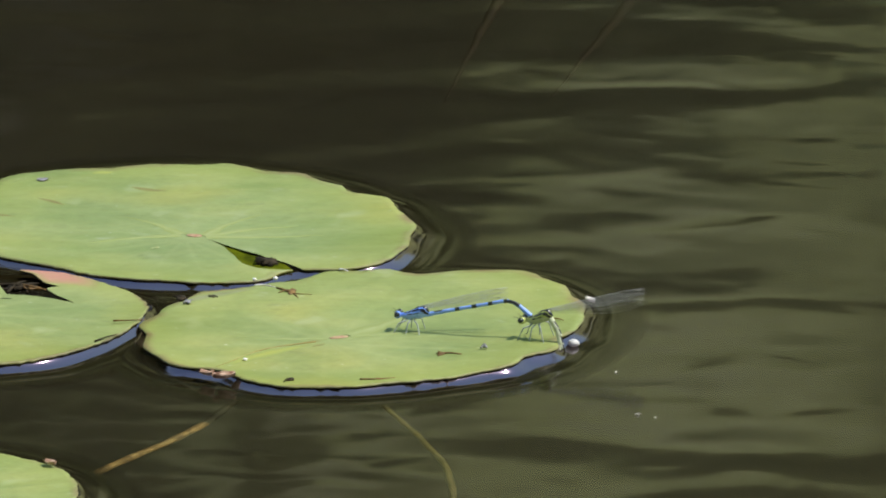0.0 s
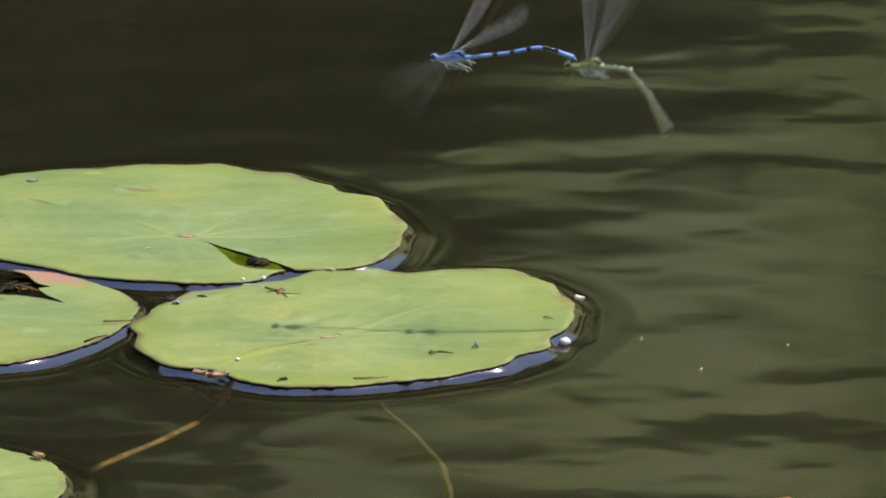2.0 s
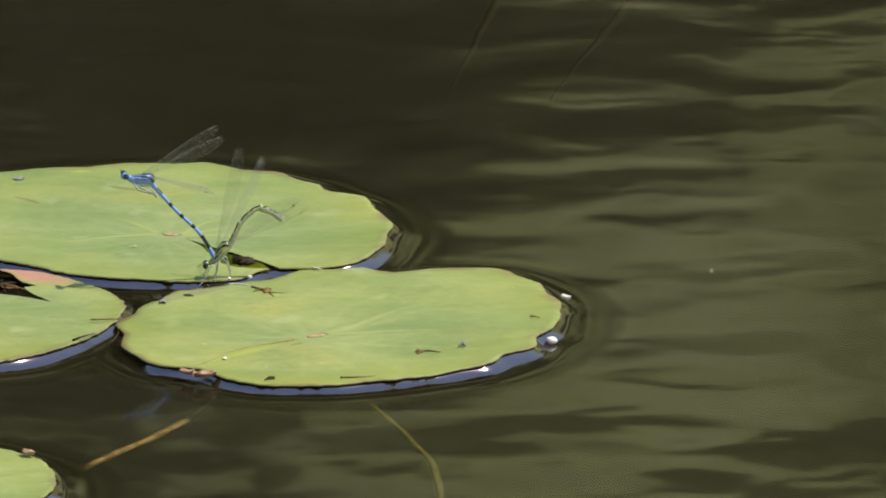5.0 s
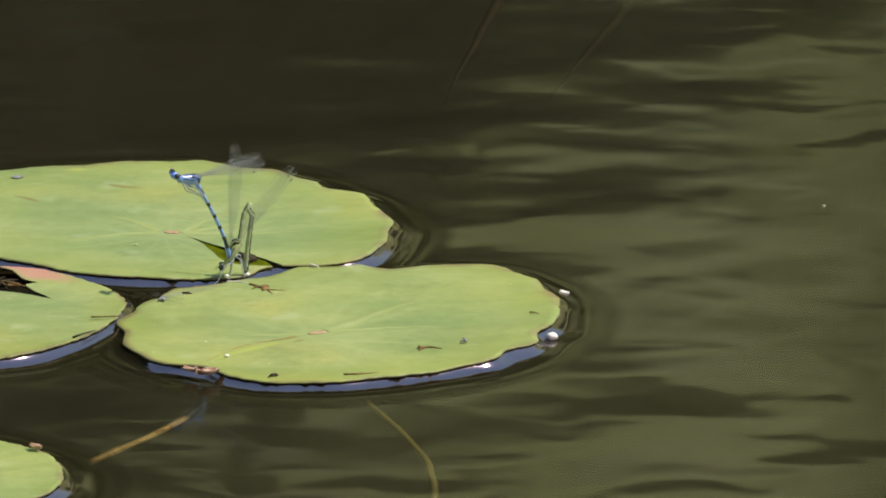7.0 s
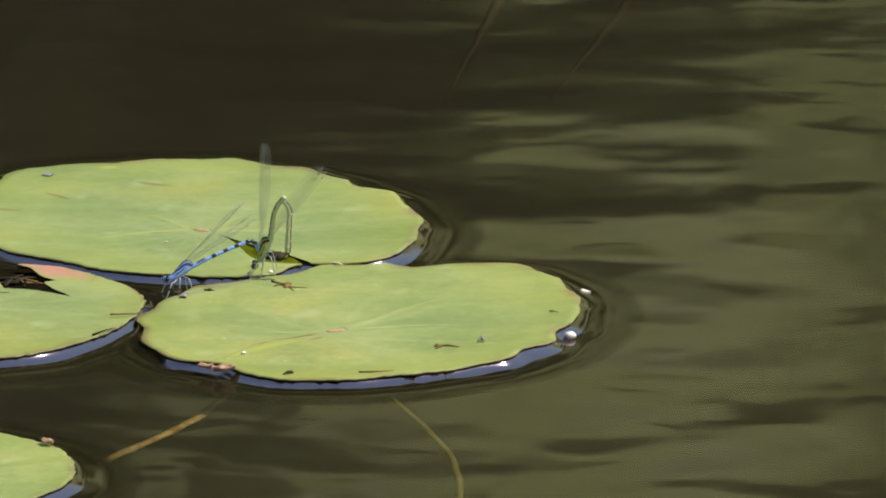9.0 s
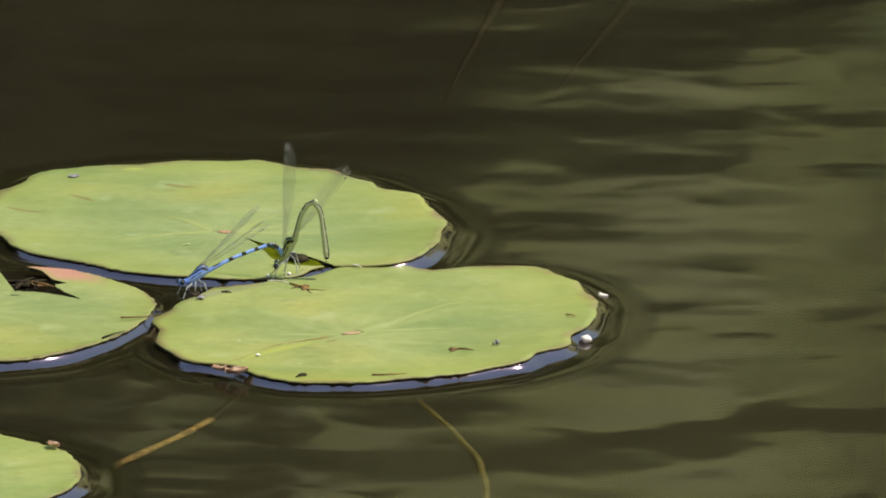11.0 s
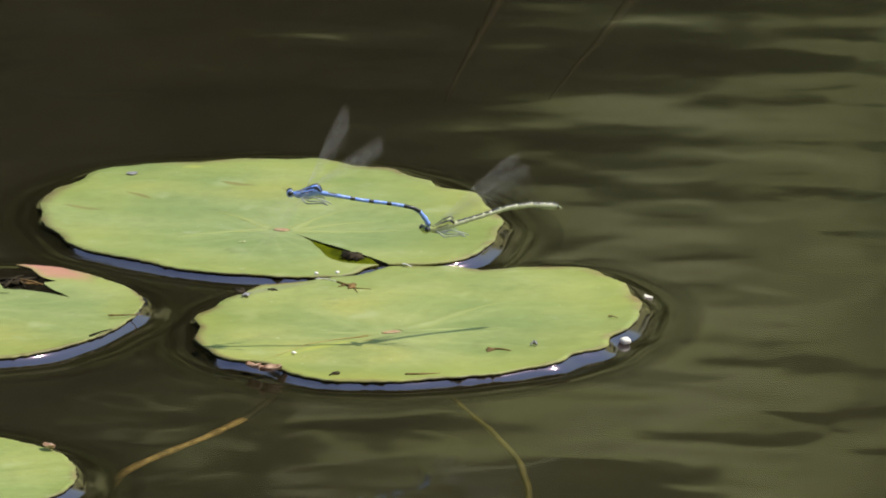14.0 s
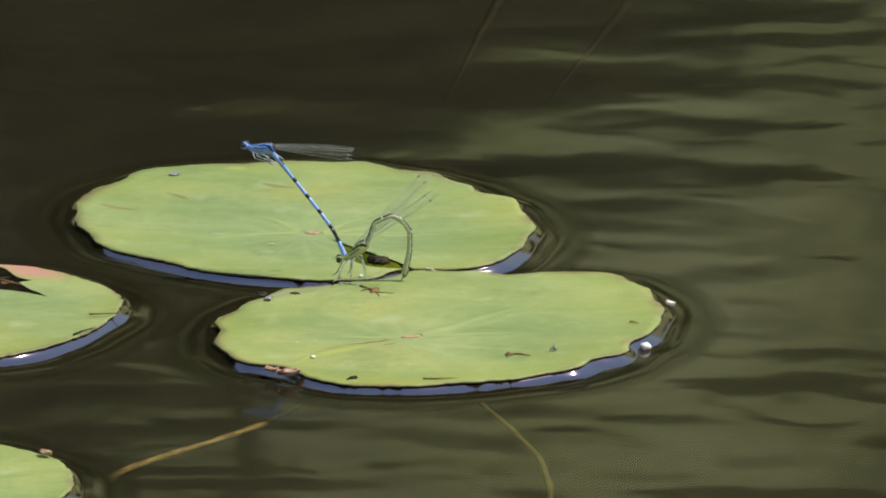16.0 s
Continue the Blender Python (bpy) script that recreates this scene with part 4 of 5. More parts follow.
def wing_outline(t, length, width):
    """Leading and trailing edge offsets along the wing."""
    stalk_w = 0.10 + 0.90 * min(1, max(0, (t - 0.10) / 0.5)) ** 0.8
    tip = math.sqrt(max(0.0, 1 - max(0, (t - 0.66) / 0.34) ** 2))
    lead = width * 0.30 * min(1, 0.5 + t) * tip
    trail = -width * 0.70 * stalk_w * tip
    return lead, trail


def build_wing(parent, length, width, name="wing"):
    """A stalked clear wing along x, hind edge towards y, with veins and a dark wing spot."""
    n = 26
    bm = bmesh.new()
    rows = []
    for i in range(n + 1):
        t = i / n
        lead, trail = wing_outline(t, length, width)
        rows.append([Vector((t * length, -(lead + (trail - lead) * w), 0.10 * math.sin(w * 9) * min(t * 3, 1))) * MM for w in (0, 0.2, 0.4, 0.6, 0.8, 1)])
    loft(bm, rows, closed=False, caps=False)
    wing = part(name, bm, MEMBRANE, parent, "clear membranous wing")
    bm = bmesh.new()

    def at(t, w):
        lead, trail = wing_outline(t, length, width)
        return Vector((t * length, -(lead + (trail - lead) * w), 0.02 + 0.10 * math.sin(w * 9) * min(t * 3, 1))) * MM

    for w, r, end in ((0.0, 0.030, 0.99), (0.17, 0.017, 0.96), (0.32, 0.012, 0.97), (0.5, 0.010, 0.95), (0.7, 0.009, 0.93), (1.0, 0.012, 0.99)):
        tube(bm, [at(end * k / 18, w) for k in range(19)], r * MM, 4)
    rng = random.Random(5)
    for i in range(30):
        t = 0.22 + 0.74 * i / 30 + rng.random() * 0.01
        for w0, w1 in ((0, 0.17), (0.17, 0.32), (0.32, 0.5), (0.5, 0.7), (0.7, 1.0)):
            if rng.random() < 0.8:
                j = rng.random() * 0.012
                tube(bm, [at(t + j, w0), at(t + j + 0.006, w1)], 0.008 * MM, 3)
    part("vein_net", bm, VEIN, wing, "dark net of wing veins")
    bm = bmesh.new()
    ring = [at(0.875, 0.0), at(0.893, 0.0), at(0.897, 0.12), at(0.88, 0.12)]
    lift = Vector((0, 0, 0.03 * MM))
    loft(bm, [[p - lift for p in ring], [p + lift for p in ring]])
    part("wing_spot", bm, VEIN_DARK, wing, "small black wing spot", smooth=False)
    return wing


def build_leg(parent, base, out, reach, drop, skin):
    """Hip, thigh, shin with bristles and a clawed foot, bent at the knee; base is its hinge (mm)."""
    bm = bmesh.new()
    s = 1 if out > 0 else -1
    knee = Vector((reach * 0.45, s * 1.5, -0.15 * drop))
    ankle = Vector((reach * 0.9, s * 2.0, -0.82 * drop))
    toe = Vector((reach * 1.1 + 0.35, s * 2.3, -drop))
    line = [Vector((0, 0, 0)), Vector((0.1, s * 0.5, -0.25)), knee, ankle, toe]
    dense = []
    for p, q in zip(line, line[1:]):
        dense += [p.lerp(q, k / 3) for k in range(3)]
    dense.append(toe)
    tube(bm, [p * MM for p in dense], [MM * (0.20 - 0.12 * i / (len(dense) - 1)) for i in range(len(dense))], 6)
    for k in range(5):
        p = knee.lerp(ankle, 0.15 + 0.17 * k)
        tube(bm, [p * MM, (p + Vector((0.35, s * 0.3, -0.2))) * MM], [0.035 * MM, 0.01 * MM], 3)
    leg = part("leg", bm, skin, parent)
    leg["hinge"] = base
    leg["fold"] = math.atan2(-drop, reach * 1.1 + 0.35) + radians(165)
    return leg


class Damselfly:
    def __init__(self, name, label, share, body, mats, skin, leg_mat, length, kinds, r, span, angular):
        self.root = new(name)
        tagged(self.root, label, "damselfly", "mating damselflies")
        self.body, self.angular = body, angular
        self.segments, self.wings, self.legs, self.beats = [], [], [], []
        # thorax: tall, tilted barrel with dark back and shoulder stripes
        cols, rings = 40, []
        for x, ry, rz, cz in ((-0.5, 0.36, 0.36, 0.0), (-0.1, 0.64, 0.70, 0.10), (0.5, 0.86, 1.12, 0.32), (1.3, 0.99, 1.38, 0.48), (2.2, 1.02, 1.36, 0.36), (3.1, 0.95, 1.16, 0.16), (3.9, 0.74, 0.84, 0.04), (4.4, 0.52, 0.6, 0.02), (4.9, 0.46, 0.50, 0.06), (5.4, 0.36, 0.38, 0.08)):
            rings.append([(x + -0.95 * math.sin(2 * math.pi * k / cols) * (rz / 1.2), ry * math.cos(2 * math.pi * k / cols), cz + rz * math.sin(2 * math.pi * k / cols)) for k in range(cols)])

        def paint(i, j):
            a = math.degrees(2 * math.pi * (j + 0.5) / cols)
            off = abs(a - 90) + (i - 4) * 5
            if off < 26 or 36 < off < 62 and i < 8:
                return 1
            if 80 < off < 94 and i < 6 or 114 < off < 126 and i < 5:
                return 1
            return 2 if off > 100 else 0

        bm = bmesh.new()
        loft(bm, mm(rings), paint=paint)
        part("thorax", bm, [mats[0], mats[1], mats[2]], self.root, "striped thorax")
        bm = bmesh.new()
        loft(bm, mm(oval(body - 0.55, 0, 0.1, 0.70, 1.15, 0.78)), paint=lambda i, j: 1 if 2 < j < 5 else 0)
        head = part("head", bm, [mats[0], mats[1]], self.root)
        for s in (1, -1):
            bm = bmesh.new()
            loft(bm, mm(oval(body - 0.60, s * 1.2, 0.25, 0.64, 0.58, 0.68)), paint=lambda i, j: 1 if 6 < j < 13 else 0)
            part("eye", bm, [EYE_DARK, mats[0]], head, "large dark bulging eye")
            bm = bmesh.new()
            tube(bm, [Vector((body - 0.1, s * 0.5, 0.7)) * MM, Vector((body + 0.8, s * 0.9, 1.2)) * MM], [0.06 * MM, 0.02 * MM], 4)
            part("antenna", bm, BLACK, head)
        self.share = []
        for i, (sh, kind) in enumerate(zip(share, kinds)):
            for half in (0, 1) if sh > 0.1 else (None,):
                bm = segment_mesh(sh * length * 1.10, r[i], r[i + 1], kind, i == len(share) - 1, half)
                self.segments.append(part("abdomen_segment", bm, skin, self.root))
                self.share.append(sh if half is None else sh / 2)
        for k in range(4):
            self.wings.append(build_wing(self.root, span if k < 2 else span - 0.9, 2.7 if k < 2 else 2.8))
        for side in (-1, 1):
            for x, reach in ((3.9, 3.0), (3.0, 0.9), (2.2, -1.7)):
                self.legs.append(build_leg(self.root, (x, side * 0.5, -0.7), side, reach, 4.3, leg_mat))
        self.rows = {ob: [] for ob in (self.root, *self.segments, *self.wings, *self.legs)}

    def frame_of(self, ahead):
        """Axes of a body that points along ahead, back uppermost when it heads to -x."""
        f = ahead.normalized()
        d = Vector((f.z, 0.0, -f.x))
        if d.length < 0.2:
            d = Vector((0, 0, 1))
        d = (d - f * d.dot(f)).normalized()
        return f, d.cross(f), d

    def key(self, t, pts, wings, perched, beating):
        self.beats.append((t, beating))
        head, tail = pts[0], pts[1:]
        f, y, d = self.frame_of(head - tail[0])
        turn = Matrix((f, y, d)).transposed()
        root = Matrix.Translation(tail[0] * MM) @ turn.to_4x4()
        self.rows[self.root].append((t, root))
        back = root.inverted()
        line = bends(tail, 201) if self.angular else spline(tail, 201)
        run = 0.0
        for ob, share in zip(self.segments, self.share):
            a, b = line[min(200, round(run * 200))], line[min(200, round((run + share) * 200))]
            f2, y2, d2 = self.frame_of(a - b)
            m = Matrix.Translation(a * MM) @ Matrix((-f2, -y2, d2)).transposed().to_4x4()
            self.rows[ob].append((t, back @ m))
            run += share
        inv = turn.inverted()
        for k, (ob, (angle, deep, *twist)) in enumerate(zip(self.wings, wings)):
            w = inv @ Vector((math.cos(radians(angle)), deep, math.sin(radians(angle)))).normalized()
            c = Vector((-1, 0, 0.25))
            c = c - w * c.dot(w)
            if c.length < 0.12:
                c = Vector((0, 0, 1)) - w * w.z
            c.normalize()
            if twist:
                c = Matrix.Rotation(radians(twist[0]), 3, w) @ c
            side = -1 if k % 2 == 0 else 1
            base = Vector((1.9 if k < 2 else 1.0, -0.3 * side, 1.25 if k < 2 else 1.1)) * MM
            m = Matrix((w, c, w.cross(c))).transposed().to_4x4()
            self.rows[ob].append((t, Matrix.Translation(base) @ m))
        g = inv @ Vector((0, 0, -1))
        lean = max(-1.2, min(1.2, math.atan2(-g.x, -g.z))) if perched else None
        for ob in self.legs:
            self.rows[ob].append((t, Matrix.Translation(Vector(ob["hinge"]) * MM) @ Matrix.Rotation(ob["fold"] if lean is None else lean, 4, "Y")))

    def play(self):
        for ob, rows in self.rows.items():
            full = rows[:1]
            for n, ((t0, a), (t1, b)) in enumerate(zip(rows, rows[1:])):
                if ob in self.wings and self.beats[n][1] and self.beats[n + 1][1]:
                    # beating wings: up, through, down, through
                    count = round((t1 - t0) * FPS)
                    for s in range(1, count + 1):
                        w = s / count
                        m = Matrix.Translation(a.translation.lerp(b.translation, w)) @ a.to_quaternion().slerp(b.to_quaternion(), w).to_matrix().to_4x4()
                        stroke = Matrix.Rotation(radians((52, 8, -36, 8)[(frame(t0) + s) % 4]), 4, "X")
                        full.append((t0 + s / FPS, Matrix.Translation(m.translation) @ stroke @ Matrix.Translation(-m.translation) @ m))
                    continue
                q, p = a.to_quaternion(), b.to_quaternion()
                turn = q.rotation_difference(p).angle
                turn = min(turn, 2 * math.pi - turn)
                steps = int(turn / radians(75)) + 1
                for s in range(1, steps):
                    w = s / steps
                    full.append((t0 + (t1 - t0) * w, Matrix.Translation(a.translation.lerp(b.translation, w)) @ q.slerp(p, w).to_matrix().to_4x4()))
                full.append((t1, b))
            walk(ob, full)


male = Damselfly("male_damselfly", "bright blue damselfly with black bands, clasping its green mate", MALE_SHARE, 6.3, (BLUE, BLACK, PALE_BLUE),
                 [BLUE, BLACK, PALE_BLUE], LEG_GREY, 24.0,
                 ("plain", "marked", "banded", "banded", "banded", "banded", "black_top", "plain", "plain", "black"),
                 (0.54, 0.48, 0.42, 0.38, 0.38, 0.38, 0.40, 0.45, 0.52, 0.50, 0.38), 18.8, False)
female = Damselfly("female_damselfly", "green damselfly with a dark back, held behind its blue mate", FEMALE_SHARE, 6.6, (GREEN, BLACK, PALE),
                   [PALE, BLACK, PALE], LEG_GREY, 23.4,
                   ("plain", "green", "green", "green", "green", "green", "green", "green", "green", "black"),
                   (0.68, 0.62, 0.57, 0.54, 0.54, 0.55, 0.58, 0.65, 0.72, 0.64, 0.42), 21.6, True)

# wing poses: (angle over the horizon, reach away from the viewer) for near fore, far fore, near hind, far hind wing
WINGS = {
    "rest": ((14, -0.05, 150), (12, 0.05, 150), (8, -0.04, 150), (10, 0.04, 150)),
    "up": ((46, -0.45, 35), (54, 0.5, 35), (24, -0.5, 35), (34, 0.5, 35)),
    "up2": ((80, -0.5), (92, 0.5), (62, -0.4), (70, 0.5)),
    "up3": ((30, -0.4), (36, 0.45), (22, -0.35), (28, 0.4)),
    "spread": ((-150, -0.6, 30), (62, 0.6, 30), (-138, -0.7, 30), (30, 0.5, 30)),
    "vee": ((50, 0.02), (87, 0.1), (53, 0.05), (90, 0.12)),
    "rest6": ((1, -0.9), (4, -0.6), (-2, -0.8), (2, -0.5)),
    "rest7": ((24, -0.75, 55), (14, -0.7, 55), (27, -0.6, 55), (18, -0.55, 55)),
    "rest8": ((38, -0.12), (45, 0.02), (35, -0.15), (48, 0.05)),
    "rest15": ((21, -0.2), (19, 0.1), (15, -0.2), (13, 0.15)),
    "rest16": ((40, -0.25), (46, 0.15), (36, -0.2), (42, 0.2)),
    "rest17": ((-5, -0.12), (-4, 0.05), (-7, -0.12), (-5, 0.08)),
}


def fly(t, him, her, depth, his_wings, her_wings, he_sits, she_sits):
    """Both bodies at t: head, wing root and the bends of the abdomen as (x, z) in mm, with the depth y of his head, of their joint and of her tail."""
    for who, line, a, b, wings, sits in ((male, him, depth[0], depth[1], his_wings, he_sits), (female, her, depth[1], depth[2], her_wings, she_sits)):
        run = [0.0]
        for p, q in zip(line, line[1:]):
            run.append(run[-1] + math.hypot(q[0] - p[0], q[1] - p[1]))
        who.key(t, [Vector((p[0], a + (b - a) * r / run[-1], p[1])) for p, r in zip(line, run)], WINGS[wings], sits, wings.startswith("up") or wings == "spread")


# ---- what moves ----
def drift(thing, rows, view_shift=0.0):
    """Floating leaves: seconds, x, y in mm, turn in degrees; y is shifted to fit the camera's view."""
    path = [(t, pose(x * MM, (y + view_shift) * MM, 0, 0, 0, a)) for t, x, y, a in rows]
    walk(thing, path)
    for ob, on, x, y, z, turn in RIDERS:
        if on == thing:
            walk(ob, [(t, m @ pose(x * MM, y * MM, (z + 0.65) * MM, 0, 0, turn)) for t, m in path])


def motions():
    walk(pond, [(0.0, pose(0, 0, 0)), (8.0, pose(0.30, -0.24, 0)), (16.0, pose(0.62, -0.50, 0))])
    for ob, rows in FLOATERS:
        walk(ob, [(t, pose(x * MM, y * MM, 0.0002, 0, 0, 20 * t)) for t, x, y in rows] + [(16.0, pose(rows[-1][1] * MM, rows[-1][2] * MM, 0.0002, 0, 0, 20 * rows[-1][0]))])
    drift(back_pad, [(0, -54.4, 23.3, 1.7), (0.5, -54.8, 22.6, 1.7), (1, -55.3, 22.6, 1.7), (1.5, -55.9, 22.9, 2), (2, -56.3, 23.1, 2.1), (2.5, -56.5, 23.8, 1.6), (3, -56.8, 24.3, 1.2), (3.5, -57.4, 24.0, 1.3), (4, -58.1, 23.3, 1.7), (6.5, -60.1, 26.1, 1.8), (7, -59.3, 26.0, 2.7), (7.5, -58.3, 26.0, 3.3), (8, -56.6, 26.3, 3.1), (8.5, -54.6, 27.0, 2.6), (9, -53.0, 27.9, 2.3), (11.5, -46.6, 26.1, 1.7), (12, -44.9, 26.6, 2), (12.5, -42.7, 27.1, 1.7), (13, -40.3, 27.9, 1.1), (13.5, -38.1, 28.2, 0.8), (14, -36.1, 28.0, 0.7), (14.5, -34.3, 27.6, 0), (15, -32.6, 27.2, -0.8), (15.5, -30.9, 26.8, -1.4), (16, -29.0, 25.8, -2.3)], -7.4)
    drift(front_pad, [(0, -15.6, -59.5, 3), (0.5, -16.0, -59.8, 3.1), (1, -16.4, -59.7, 3.2), (1.5, -16.9, -59.4, 3.5), (2, -17.5, -58.9, 3.9), (2.5, -18.0, -58.6, 4.1), (3, -18.5, -58.5, 4), (3.5, -18.9, -58.5, 4), (4, -19.3, -59.1, 3.9), (6.5, -21.0, -56.2, 4.7), (7, -20.2, -55.9, 5), (7.5, -19.2, -55.5, 4.8), (8, -18.3, -55.2, 4.8), (8.5, -17.4, -54.8, 4.5), (9, -16.3, -54.2, 3.7), (11.5, -11.8, -56.5, 2.6), (12, -10.2, -56.1, 2.2), (12.5, -8.7, -55.8, 1.7), (13, -7.1, -55.5, 1.1), (13.5, -5.7, -55.5, 0.6), (14, -4.7, -55.8, 0.2), (14.5, -3.8, -56.5, 0), (15, -3.0, -57.1, -0.3), (15.5, -1.9, -57.8, -0.6), (16, -0.5, -59.2, -0.8)], -7.4)
    drift(left_pad, [(0, -95.8, -52.2, 0.6), (0.5, -96.1, -52.6, 0.3), (1, -96.8, -52.5, -0.6), (1.5, -97.3, -52.4, -0.6), (2, -97.7, -52.3, -0), (2.5, -98.0, -52.1, 0.2), (3, -98.4, -51.8, 0.2), (3.5, -98.9, -51.7, 0.3), (4, -99.4, -52.6, 0.4), (6.5, -101.1, -49.5, 1.4), (7, -100.3, -49.3, 0.5), (7.5, -99.3, -49.2, 0.2), (8, -98.3, -49.3, 0.5), (8.5, -97.3, -49.0, 1), (9, -96.5, -47.5, 0.7), (11.5, -94.2, -49.9, 0.3), (12, -94.3, -49.7, 0), (12.5, -94.5, -49.4, 0.1), (13, -94.9, -48.7, 0.5), (13.5, -95.7, -48.1, 0.4), (14, -96.8, -47.9, 0), (14.5, -97.8, -48.0, 0.2), (15, -98.8, -47.8, 0.8), (15.5, -99.8, -47.6, 1.4), (16, -100.9, -48.1, 2.3)], -7.4)
    drift(corner_pad, [(0, -98.8, -177.5, 0), (0.5, -99.3, -176.4, 0), (1, -100.0, -175.3, 0), (1.5, -100.7, -174.1, 0), (2, -101.2, -172.7, 0), (2.5, -101.8, -171.8, 0), (3, -102.4, -171.6, 0), (3.5, -102.9, -171.6, 0), (4, -103.3, -172.0, 0), (6.5, -102.6, -167.3, 0), (7, -102.0, -166.7, 0), (7.5, -101.4, -166.0, 0), (8, -100.8, -165.3, 0), (8.5, -100.3, -164.5, 0), (9, -99.9, -163.0, 0), (11.5, -98.5, -165.4, 0), (12, -98.4, -165.4, 0), (12.5, -98.5, -165.4, 0), (13, -98.9, -165.3, 0), (13.5, -99.2, -165.4, 0), (14, -99.5, -166.3, 0), (14.5, -99.7, -167.6, 0), (15, -99.8, -168.8, 0), (15.5, -99.8, -169.8, 0), (16, -99.9, -170.9, 0)], -7.4)
    drift(stalk_a, [(0, -48.0, -134.4, -2), (4, -51.3, -132.8, -1.5), (6.5, -52.0, -130.8, -1), (9, -48.7, -128.8, -1), (11.5, -45.7, -131.2, 0), (12.5, -43.4, -130.4, 0), (14.5, -40.1, -131.6, -5), (16, -37.9, -133.6, -11)])
    drift(stalk_b, [(0, -9.3, -126.4, 0), (3.5, -10.7, -125.6, 0), (7, -12.8, -122.7, 0), (9, -8.0, -120.3, 0), (12.5, 0.7, -122.7, 0), (14.5, 6.4, -123.6, 0), (16, 9.3, -122.7, 0)])
    fly(0.0, ((-10.3, 4.8), (-3.4, 5.3), (8.5, 8.2), (13.7, 9.1), (17.8, 6.3)),
        ((16.2, 5.6), (21.4, 6.8), (22.8, 4.7), (23.5, 2.3), (22.7, -2.2)),
        (-69, -76, -83), "rest", "rest", True, True)
    fly(1.0, ((-11.1, 4.8), (-4.2, 5.3), (7.7, 8.2), (12.9, 9.1), (17.0, 6.3)),
        ((15.4, 5.5), (20.7, 6.7), (22.0, 4.6), (22.7, 2.3), (21.9, -2.2)),
        (-68, -75, -83), "rest", "rest", True, True)
    fly(1.7, ((-11.5, 4.9), (-4.6, 5.3), (7.4, 8.2), (12.6, 9.1), (16.7, 6.5)),
        ((15.1, 5.5), (20.3, 6.7), (21.7, 4.6), (22.4, 2.5), (21.6, -2.1)),
        (-68, -75, -83), "rest", "rest", True, True)
    fly(1.8, ((-7.8, 16.6), (-2.2, 19.3), (5.2, 22.6), (9.7, 24.9), (12.3, 24.8)),
        ((13.7, 23.6), (17.7, 24.2), (23.3, 25.9), (25.6, 19.5), (25.9, 13.6)),
        (-64, -68, -68), "up", "up", False, False)
    fly(1.9, ((-18.0, 43.0), (-12.4, 44.9), (-2.7, 47.3), (5.2, 50.3), (9.5, 49.9)),
        ((10.0, 47.0), (14.2, 47.0), (20.4, 47.0), (22.7, 40.5), (20.5, 28.8)),
        (-59, -63, -63), "up2", "up", False, False)
    fly(2.0, ((-3.1, 57.8), (4.0, 58.0), (13.0, 59.3), (19.8, 60.6), (26.2, 58.8)),
        ((24.6, 57.1), (31.0, 57.1), (36.9, 56.5), (41.1, 51.2), (45.1, 43.6)),
        (-68, -72, -72), "spread", "up2", False, False)
    fly(2.1, ((-13.0, 56.7), (-6.6, 58.2), (1.8, 60.5), (9.6, 63.1), (15.2, 62.7)),
        ((15.7, 61.6), (21.3, 61.6), (28.6, 62.7), (36.5, 59.2), (43.7, 54.0)),
        (-75, -80, -80), "up", "up", False, False)
    fly(2.2, ((-42.4, 51.5), (-36.0, 52.1), (-25.2, 53.7), (-17.4, 55.2), (-10.6, 53.9)),
        ((-12.8, 51.9), (-6.1, 51.9), (0.7, 51.3), (8.6, 47.8), (16.5, 43.3)),
        (-65, -68, -68), "up2", "up2", False, False)
    fly(2.3, ((-54.5, 44.5), (-47.0, 45.8), (-39.0, 47.5), (-32.2, 49.3), (-26.5, 48.8)),
        ((-27.1, 47.3), (-20.2, 47.9), (-12.9, 48.6), (-5.0, 46.7), (2.4, 43.8)),
        (-55, -56, -54), "up", "up", False, False)
    fly(2.4, ((-59.4, 35.5), (-52.8, 36.3), (-43.7, 37.7), (-35.7, 39.2), (-30.9, 38.7)),
        ((-31.4, 36.9), (-24.4, 37.1), (-16.4, 36.9), (-8.5, 35.9), (-1.0, 34.0)),
        (-48, -49, -45), "spread", "up", False, False)
    fly(2.5, ((-61.9, 36.5), (-56.0, 36.4), (-47.2, 37.1), (-38.0, 37.7), (-32.3, 35.6)),
        ((-33.7, 34.2), (-26.7, 34.3), (-19.8, 34.4), (-11.8, 33.6), (-3.0, 31.6)),
        (-46, -48, -42), "up", "up3", False, False)
    fly(2.7, ((-54.6, 34.3), (-47.6, 32.8), (-39.1, 30.6), (-32.3, 29.0), (-27.2, 26.6)),
        ((-28.3, 24.9), (-22.1, 25.4), (-15.2, 26.3), (-7.3, 27.2), (1.4, 27.4)),
        (-47, -45, -40), "up", "up", False, False)
    fly(3.0, ((-42.2, 33.9), (-35.8, 33.3), (-25.4, 31.0), (-18.6, 28.8), (-15.4, 24.7)),
        ((-16.9, 23.5), (-10.7, 24.0), (-3.9, 25.0), (3.0, 25.4), (10.1, 24.7)),
        (-61, -54, -43), "up", "up", False, False)
    fly(3.3, ((-50.1, 29.8), (-44.3, 28.3), (-36.4, 25.5), (-29.6, 22.5), (-25.9, 16.9)),
        ((-27.3, 15.7), (-21.1, 16.1), (-14.2, 16.9), (-7.4, 18.0), (-1.4, 17.9)),
        (-60, -50, -38), "up", "up", False, False)
